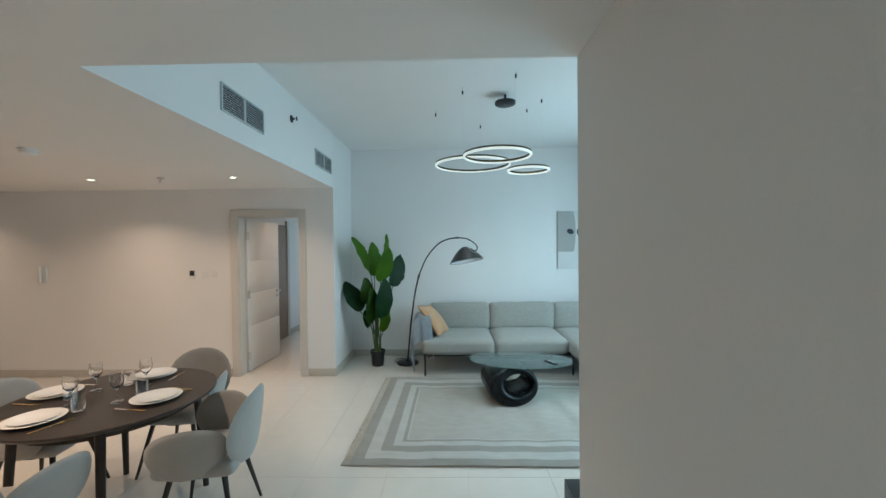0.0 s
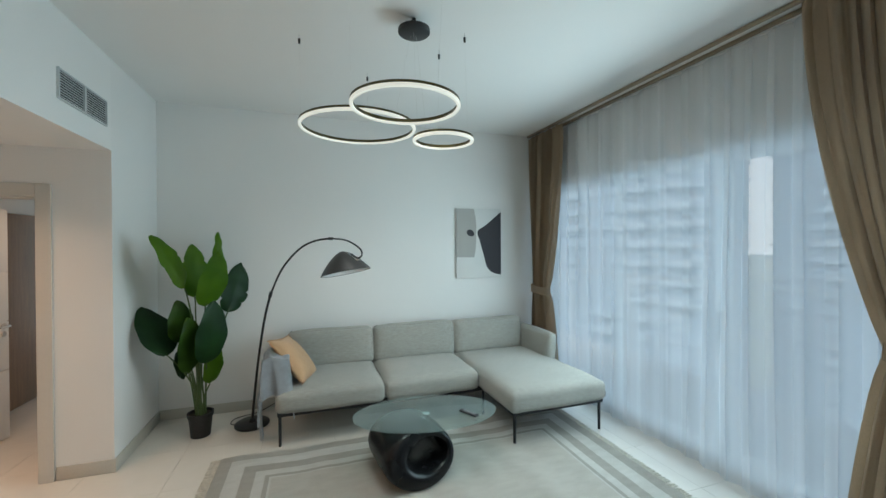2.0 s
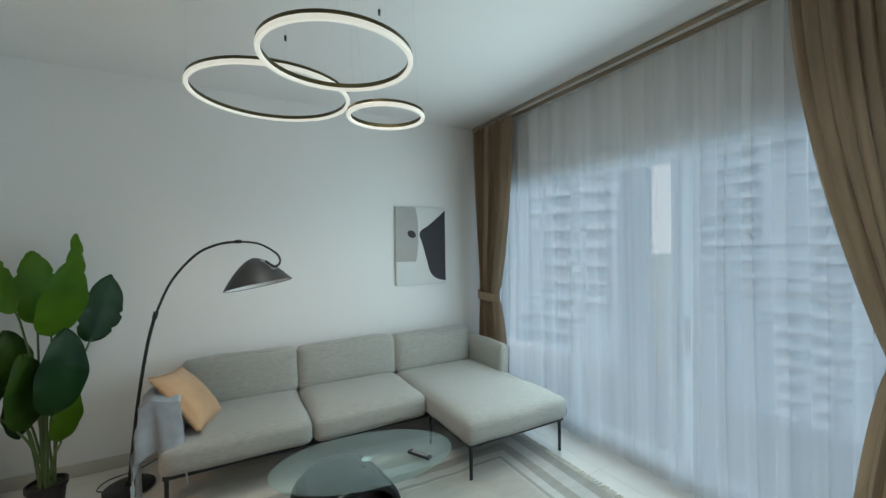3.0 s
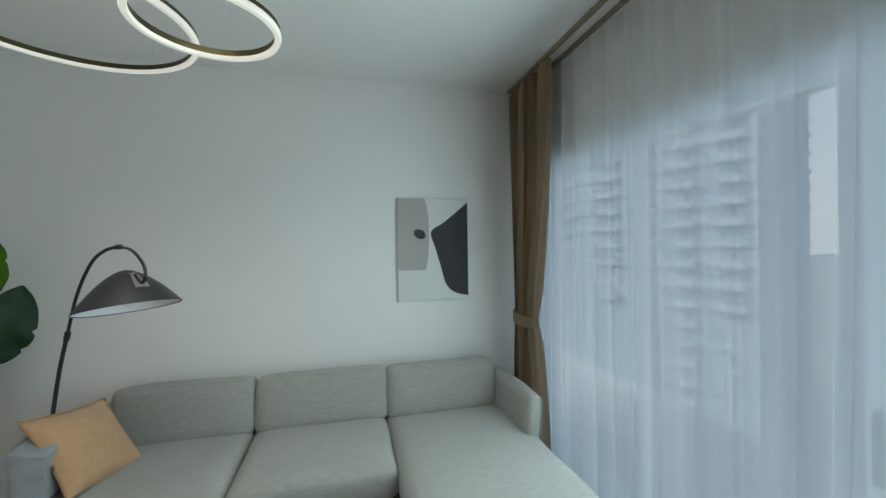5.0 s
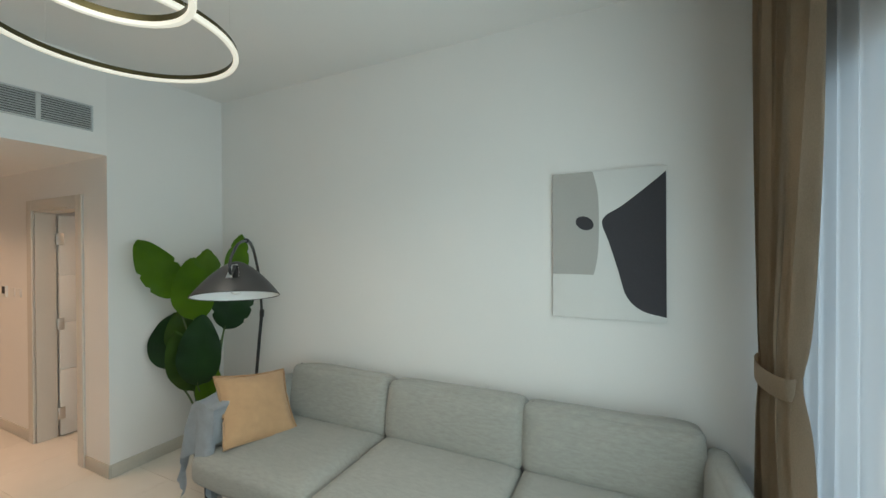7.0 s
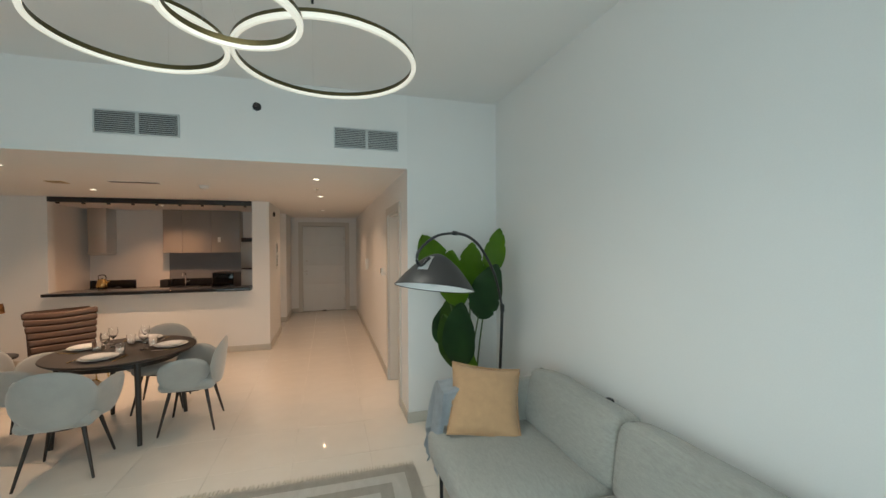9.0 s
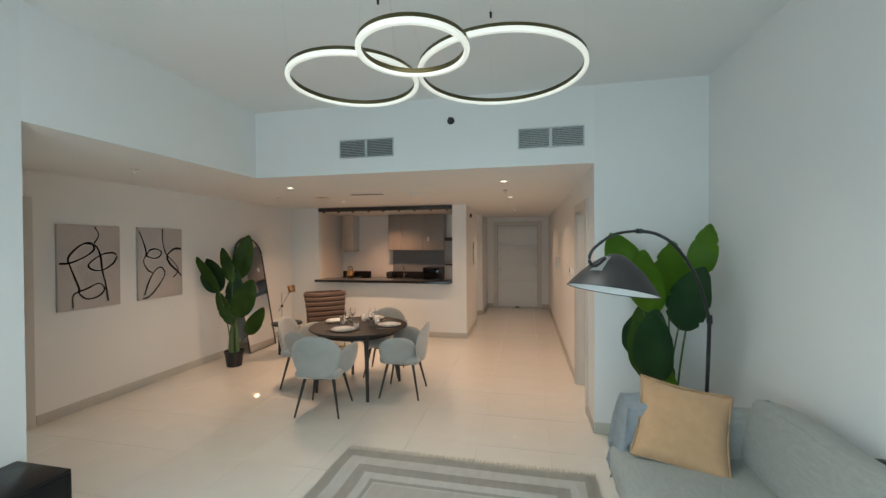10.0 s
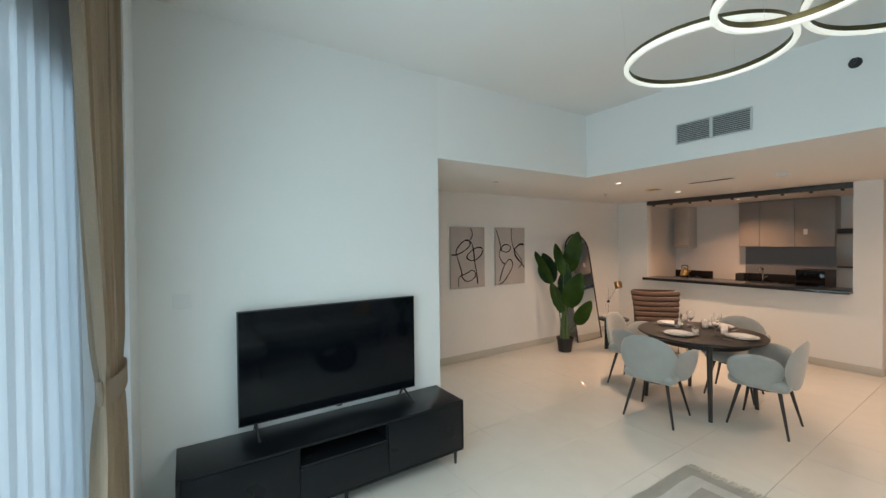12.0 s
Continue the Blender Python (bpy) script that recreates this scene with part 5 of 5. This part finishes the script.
def ribbon(points, width):
    """A brush stroke in the plane y = 0 along (x, z) points, 1.5 mm thick."""
    path = smooth_path([(x, 0, z) for x, z in points], 8)
    bm = bmesh.new()
    n = len(path)
    vs = []
    for i, p in enumerate(path):
        d = (path[min(i + 1, n - 1)] - path[max(i - 1, 0)]).normalized()
        side = Vector((-d.z, 0, d.x)) * width * (0.82 + 0.18 * math.sin(i * 0.31 + width * 900)) / 2
        vs.append((bm.verts.new(p + side), bm.verts.new(p - side)))
    fs = [bm.faces.new((a[0], b[0], b[1], a[1])) for a, b in zip(vs, vs[1:])]
    bmesh.ops.solidify(bm, geom=fs, thickness=0.0012)
    return bm


def canvas_picture(x_left, strokes, label):
    """Seen from +y: x runs to the viewer's left, so the strokes are mirrored."""
    w, h, t = 0.615, 0.885, 0.03
    root = thing("canvas_picture", label, "painting", Matrix.Translation((x_left, YP + t, 1.06)) @ Matrix.Rotation(math.pi, 4, "Z"), "pictures on the dining wall")
    part("canvas", box((0, 0, 0), (w, t - 0.001, h), 0.003), CANVASTAUPE, root)
    for k, (pts, wd) in enumerate(strokes):
        part("brush_stroke", ribbon([(x * w, z * h) for x, z in pts], wd), INK, root, "dark painted brush stroke", pose(0, -0.002 - 0.0014 * k, 0))


canvas_picture(-0.735, ((((0.57, 0.98), (0.63, 0.88), (0.55, 0.78)), 0.017),
                        (((0.02, 0.55), (0.18, 0.555), (0.40, 0.62), (0.55, 0.71), (0.49, 0.79), (0.32, 0.75), (0.155, 0.62), (0.18, 0.51), (0.27, 0.33), (0.32, 0.22)), 0.021),
                        (((0.40, 0.785), (0.57, 0.755), (0.65, 0.635), (0.68, 0.45), (0.735, 0.27), (0.775, 0.06)), 0.023),
                        (((0.93, 0.635), (0.845, 0.665), (0.65, 0.635), (0.46, 0.53), (0.51, 0.465), (0.68, 0.45), (0.87, 0.53), (0.94, 0.62)), 0.020),
                        (((0.21, 0.03), (0.22, 0.18), (0.43, 0.24), (0.62, 0.29), (0.71, 0.21), (0.60, 0.13), (0.43, 0.115), (0.32, 0.175), (0.29, 0.24)), 0.018)),
               "taupe canvas with looping dark brush lines")
canvas_picture(-1.565, ((((0.02, 0.955), (0.10, 0.82), (0.165, 0.65), (0.11, 0.53), (0.20, 0.41), (0.30, 0.37)), 0.018),
                        (((0.165, 0.60), (0.23, 0.68), (0.36, 0.705), (0.49, 0.665), (0.46, 0.60), (0.33, 0.57), (0.165, 0.61)), 0.019),
                        (((0.525, 0.99), (0.525, 0.82), (0.57, 0.68), (0.625, 0.61)), 0.016),
                        (((0.97, 0.70), (0.79, 0.70), (0.625, 0.60), (0.69, 0.48), (0.855, 0.375), (0.97, 0.29)), 0.028),
                        (((0.625, 0.60), (0.79, 0.495), (0.89, 0.375), (0.76, 0.28)), 0.016),
                        (((0.07, 0.02), (0.23, 0.05), (0.43, 0.19), (0.56, 0.34), (0.49, 0.435), (0.36, 0.41), (0.22, 0.27), (0.11, 0.07)), 0.019)),
               "taupe canvas with crossing dark brush lines")


def make_mirror():
    w, h = 0.64, 1.86
    m = Matrix.Translation((-3.13, 0.41, 0.0)) @ Matrix.Rotation(math.pi, 4, "Z") @ Matrix.Rotation(radians(-9.6), 4, "X")
    root = thing("floor_mirror", "tall arched black framed mirror leaning on the wall", "mirror", m)

    def outline(off):
        r = w / 2 - off
        pts = [(off, off + 0.003), (w - off, off + 0.003), (w - off, h - w / 2)]
        pts += [(w / 2 + r * math.cos(k * math.pi / 28), h - w / 2 + r * math.sin(k * math.pi / 28)) for k in range(1, 28)]
        return pts + [(off, h - w / 2)]
    part("mirror_glass", prism(outline(0.012), 0.004), MIRROR, root, "silvered glass", pose(0, 0.006, 0))
    o = outline(0.0)
    part("frame", tube([Vector((x, 0.008, z + 0.012)) for x, z in o], 0.013, 8, True), BLACK, root, "thin black metal frame")
    part("backing", prism(outline(0.010), 0.008), DARKPLASTIC, root, m=pose(0, 0.0105, 0))


make_mirror()


def make_plant_dining():
    root = thing("potted_plant", "tall dark green paddle-leaved plant beside the mirror", "plant", group="large potted plants")
    px, py = -2.57, 0.58
    pot(root, px, py, 0.125, 0.22)
    L = ((-2.42, 0.47, 1.08, -2.42, 0.06, 1.60, 0.13, LEAFMID, 0), (-2.58, 0.31, 1.04, -2.60, 0.10, 1.54, 0.31, LEAFDARK, 0),
         (-2.50, 0.62, 1.20, -2.50, 0.45, 1.70, 0.16, LEAFMID, 1), (-2.70, 0.55, 1.23, -2.70, 0.73, 1.87, 0.27, LEAFMID, 0),
         (-2.45, 0.64, 0.62, -2.45, 0.40, 1.09, 0.17, LEAFMID, 2), (-2.50, 0.69, 0.71, -2.50, 0.93, 1.24, 0.31, LEAFMID, 0),
         (-2.60, 0.77, 0.44, -2.60, 1.03, 0.83, 0.21, LEAFMID, 0), (-2.65, 0.54, 0.83, -2.65, 0.48, 1.24, 0.22, LEAFDARK, 1),
         (-2.56, 0.60, 0.92, -2.58, 0.62, 1.38, 0.18, LEAFDARK, 0))
    for i, (bx, by, bz, tx, ty, tz, w, mt, nt) in enumerate(L):
        a = i * 2.4
        leaf(root, (bx, by, bz), (tx, ty, tz), w, (1, 0.6, 0.25), mt, (px + 0.045 * math.cos(a), py + 0.045 * math.sin(a), 0.20), 0.04, nt)
    for k in range(4):
        a = k * 1.6
        part("stem", tube(smooth_path(((px + 0.05 * math.cos(a), py + 0.05 * math.sin(a), 0.19), (px + 0.04 * math.cos(a), py + 0.04 * math.sin(a), 0.45), (px + 0.03 * math.cos(a), py + 0.02, 0.75))), [0.035 - 0.0008 * q for q in range(17)], 10), STEM, root)


make_plant_dining()


def make_side_table(x, y):
    root = thing("side_table", "round black side table on three slab legs", "side table", pose(x, y, 0))
    part("tabletop", lathe([(0, 0.475), (0.225, 0.475), (0.23, 0.48), (0.23, 0.497), (0.225, 0.5), (0, 0.5)], 48), BLACK, root)
    for k in range(3):
        part("leg", box((0.075, -0.065, 0), (0.115, 0.065, 0.475), 0.006), BLACK, root, "black slab leg", pose(0, 0, 0, 0, 0, 40 + 120 * k))


make_side_table(-3.26, 0.965)


def make_desk_lamp(x, y):
    root = thing("table_lamp", "slim table lamp with a copper drum shade", "lamp", pose(x, y, 0.502))
    part("base", lathe([(0, 0), (0.085, 0), (0.088, 0.006), (0.085, 0.016), (0.01, 0.02), (0, 0.02)], 32), CHINA, root, "white marble base")
    part("pole", cyl((0, 0, 0.018), (-0.0, 0.0, 0.46), 0.005), CHROME, root)
    part("arm", cyl((0, -0.06, 0.16), (0.0, 0.16, 0.50), 0.005), CHROME, root)
    part("clamp", box((-0.012, -0.015, 0.23), (0.012, 0.022, 0.265), 0.004), BLACK, root)
    s = part("shade", lathe([(0.042, -0.055), (0.052, -0.055), (0.056, 0.055), (0.0, 0.058), (0.0, 0.052), (0.050, 0.05), (0.042, -0.055)], 32), COPPER, root, "copper drum shade", Matrix.Translation((0, 0.175, 0.525)) @ pose(0, 0, 0, 12, 0, 0))
    part("cap", cyl((0, 0, 0.0585), (0, 0, 0.066), 0.02), GOLD, s)


make_desk_lamp(-3.30, 0.85)


def make_lounge_chair():
    root = thing("lounge_chair", "brown channelled leather lounge chair on a gold base", "chair", pose(-3.44, 1.60, 0, 0, 0, 128))
    # faces -y in its own frame
    for k in range(7):
        z = 0.42 + k * 0.075
        y = 0.26 + 0.028 * k
        w = 0.57 + 0.020 * k
        bm = soft((w, 0.055, 0.086), 0.026, (0, 0.006, 0), 10, 0, 0, Matrix.Translation((0, y, z)) @ pose(0, 0, 0, -20, 0, 0))
        for v in bm.verts:
            q = (v.co.x / 0.36) ** 2
            v.co += Vector((0, -0.07 * q, (0.012 + 0.004 * k) * q))
        part("back_channel", bm, LEATHER, root)
    for k in range(6):
        y = 0.22 - k * 0.085
        part("seat_channel", soft((0.60, 0.088, 0.09), 0.036, (0, 0, 0.006), 6, 0, 0, Matrix.Translation((0, y, 0.385 + 0.006 * k))), LEATHER, root)
    part("shell", sheet(lambda u, v: Vector(((u - 0.5) * 0.6, 0.31 + 0.33 * v * 0.62, 0.36 + v * 0.58)), 4, 8, 0.012), LEATHER, root)
    part("seat_pan", box((-0.29, -0.26, 0.325), (0.29, 0.29, 0.342), 0.006), LEATHER, root)
    for sx in (-1, 1):
        p = [Vector((sx * 0.27, -0.26, 0.33)), Vector((sx * 0.30, -0.30, 0.012)), Vector((sx * 0.30, 0.26, 0.012)), Vector((sx * 0.27, 0.22, 0.33))]
        part("leg_frame", tube(p, 0.010, 8), GOLD, root, "brass sled leg")
    for y in (-0.30, 0.26):
        part("cross_bar", cyl((-0.30, y, 0.012), (0.30, y, 0.012), 0.009, seg=10), GOLD, root)


make_lounge_chair()

# ---------------------------------------------------------------- kitchen
ct = thing("serving_counter", "black granite serving counter on the half wall", "counter")
part("slab", box((-5.14, 0.662, 1.006), (-4.62, 3.348, 1.05), 0.006), GRANITE, ct)
rb = thing("blind_track", "dark slatted shutter track over the kitchen hatch", "shutter")
part("headbox", box((-4.86, 0.662, 2.375), (-4.775, 3.348, 2.448), 0.006), DARKPLASTIC, rb)
for k in range(9):
    y = 0.75 + k * 0.31
    part("bracket", box((-4.85, y, 2.35), (-4.80, y + 0.03, 2.375), 0.003), DARKPLASTIC, rb)
struct("wall_kitchen_left", box((-7.0, YP + 0.002, 0), (XK - 0.152, YP + 0.02, ZL)), PAINT, "beige lit kitchen side wall")

hd = thing("cooker_hood", "stainless steel chimney cooker hood", "cooker hood")
part("chimney", box((-6.998, 0.25, 1.612), (-6.62, 0.54, 2.445), 0.004), STEEL, hd)
part("canopy_rim", box((-6.998, 0.24, 1.565), (-6.61, 0.55, 1.61), 0.006), STEEL, hd)
part("filter", box((-6.97, 0.27, 1.559), (-6.64, 0.52, 1.5645), 0.002), GRILLEDARK, hd, "dark filter under the hood")


def wall_cabinet(y0, y1, x1=-6.66, z0=1.60, z1=2.44):
    root = thing("wall_cabinet", "taupe laminate kitchen wall cabinet", "cabinet", group="kitchen wall cabinets")
    part("body", box((-6.998, y0, z0), (x1 - 0.022, y1, z1), 0.002), CABINET, root)
    part("door", box((x1 - 0.02, y0 + 0.002, z0 - 0.01), (x1, y1 - 0.002, z1), 0.002), CABINET, root)


for a, b in ((1.44, 1.77), (1.773, 2.28), (2.283, 2.80)):
    wall_cabinet(a, b)
sp = thing("splashback", "grey glazed kitchen splashback panel", "splashback")
part("panel", box((-6.998, 1.44, 0.955), (-6.985, 2.85, 1.598)), SPLASH, sp)


def base_cabinet(y0, y1):
    root = thing("base_cabinet", "taupe laminate kitchen base cabinet", "cabinet", group="kitchen base cabinets")
    part("plinth", box((-6.99, y0, 0), (-6.46, y1, 0.098)), DARKPLASTIC, root)
    part("body", box((-6.998, y0, 0.10), (-6.42, y1, 0.87), 0.002), CABINET, root)
    part("door", box((-6.418, y0 + 0.002, 0.105), (-6.40, y1 - 0.002, 0.865), 0.002), CABINET, root)


for k in range(5):
    base_cabinet(0.102 + k * 0.55, 0.102 + (k + 1) * 0.55 - 0.003)
wt = thing("worktop", "black granite kitchen worktop", "worktop")
part("slab", box((-6.998, 0.102, 0.872), (-6.38, 2.855, 0.91), 0.004), GRANITE, wt)
part("upstand", box((-6.998, 0.102, 0.9105), (-6.975, 0.86, 1.06), 0.002), GRANITE, wt)
part("upstand", box((-6.984, 1.36, 0.9105), (-6.962, 2.855, 1.06), 0.002), GRANITE, wt)
hob = thing("hob", "black glass cooking hob in the worktop", "hob")
part("glass", box((-6.92, 0.20, 0.9105), (-6.44, 0.78, 0.918), 0.002), BLACKGLOSS, hob)
for x in (-6.8, -6.56):
    for y in (0.34, 0.63):
        part("burner", lathe([(0, 0.918), (0.07, 0.918), (0.07, 0.925), (0.03, 0.94), (0, 0.94)], 20, centre=(x, y)), BLACK, hob)


def make_kettle(x, y, z):
    root = thing("kettle", "small brass coloured kettle in the kitchen", "kettle", pose(x, y, z))
    part("body", lathe([(0, 0), (0.085, 0), (0.09, 0.02), (0.075, 0.13), (0.05, 0.16), (0, 0.165)], 28), GOLD, root)
    part("handle", tube(smooth_path(((0, -0.06, 0.15), (0, -0.05, 0.23), (0, 0.05, 0.23), (0, 0.06, 0.15))), 0.008, 8), BLACK, root)
    part("spout", cyl((0, 0.06, 0.06), (0, 0.13, 0.14), 0.018, 0.01, 12), GOLD, root)
    part("knob", cyl((0, 0, 0.165), (0, 0, 0.185), 0.012, seg=12), BLACK, root)


make_kettle(-6.72, 0.42, 0.941)
mv = thing("microwave", "black microwave oven on the kitchen worktop", "microwave")
part("body", box((-6.95, 2.32, 0.912), (-6.55, 2.85, 1.19), 0.006), DARKPLASTIC, mv)
part("door", box((-6.548, 2.33, 0.925), (-6.535, 2.70, 1.18), 0.003), SCREEN, mv)
part("panel", box((-6.548, 2.71, 0.925), (-6.538, 2.84, 1.18), 0.003), DARKPLASTIC, mv)
tp = thing("kitchen_tap", "chrome kitchen tap at the sink", "tap")
part("spout", tube(smooth_path(((-6.9, 1.75, 0.91), (-6.9, 1.75, 1.13), (-6.85, 1.75, 1.19), (-6.76, 1.75, 1.18), (-6.74, 1.75, 1.12))), 0.011, 10), CHROME, tp)
part("lever", cyl((-6.9, 1.75, 0.98), (-6.9, 1.83, 1.02), 0.008, seg=10), CHROME, tp)
sk2 = thing("sink", "dark composite kitchen sink", "sink")
part("rim", box((-6.85, 1.52, 0.9105), (-6.48, 2.0, 0.917), 0.003), BLACK, sk2)
part("bowl", box((-6.82, 1.55, 0.9172), (-6.51, 1.97, 0.9185)), CONSOLEDARK, sk2)
tb = thing("storage_box", "small dark storage box on the kitchen worktop", "box")
part("box", box((-6.94, 1.36, 0.912), (-6.72, 1.50, 1.06), 0.006), DARKPLASTIC, tb)
fr = thing("refrigerator", "stainless steel two-door refrigerator", "refrigerator")
part("body", box((-6.62, 2.95, 0.02), (-6.04, 3.345, 1.80), 0.006), FRIDGE, fr)
part("top_cap", box((-6.62, 2.95, 1.801), (-6.02, 3.345, 1.875), 0.006), DARKPLASTIC, fr, "dark top cap")
part("upper_door", box((-6.038, 2.95, 1.30), (-5.99, 3.345, 1.798), 0.012), FRIDGE, fr)
part("lower_door", box((-6.038, 2.95, 0.08), (-5.99, 3.345, 1.27), 0.012), FRIDGE, fr)
part("gasket", box((-6.038, 2.96, 1.2715), (-6.0, 3.34, 1.2985)), DARKPLASTIC, fr)
for x in (-6.55, -6.10):
    part("foot", cyl((x, 3.0, 0), (x, 3.0, 0.021), 0.02, seg=12), BLACK, fr)
    part("foot", cyl((x, 3.28, 0), (x, 3.28, 0.021), 0.02, seg=12), BLACK, fr)
switch("wall_socket", "white wall socket on a kitchen cabinet", (-6.659, 2.40, 1.80), (-6.652, 2.455, 1.90), PLASTIC, False)

# corridor fittings on the pier
pn = thing("control_panel", "slim grey control panel on the corridor pier", "control panel")
part("plate", box((-5.75, 3.61, 1.28), (-5.62, 3.625, 1.80), 0.003), STEEL, pn)
part("display", box((-5.735, 3.625, 1.60), (-5.635, 3.629, 1.76)), DARKPLASTIC, pn)
for k in range(4):
    part("button", box((-5.72, 3.625, 1.34 + k * 0.055), (-5.65, 3.629, 1.375 + k * 0.055)), DARKPLASTIC, pn)
sr = thing("alarm_sounder", "small round dark alarm sounder high on the pier", "alarm")
part("body", cyl((-5.3, 3.61, 2.28), (-5.3, 3.64, 2.28), 0.04), DARKPLASTIC, sr)

# ---------------------------------------------------------------- floor tiles
S = 0.6
made = None
for i in range(-13, 8):
    for j in range(-6, 6):
        x, y = -1.05 + i * S, 3.06 + j * S
        a, b = max(x, -8.69), min(x + S, XWIN)
        c, e = max(y, -0.02), min(y + S, YS)
        if b - a < 0.02 or e - c < 0.02:
            continue
        whole = b - a > S - 1e-6 and e - c > S - 1e-6
        if whole and made is not None:
            t = new("tile", made)
        else:
            bm = box((a - x + 0.0009, c - y + 0.0009, -0.0035), (b - x - 0.0009, e - y - 0.0009, 0.0), 0.0006, seg=1)
            t = new("tile", finish("tile", bm, TILE))
            if whole:
                made = t.data
        t.location = (x, y, 0)
        t.parent = floor
bm = box((-3.05, YS, -0.0035), (-1.62, 9.0, 0.0))
box((-1.0, -1.45, -0.0035), (1.0, -0.021, 0.0), bm=bm)
part("tile", bm, TILE, floor)
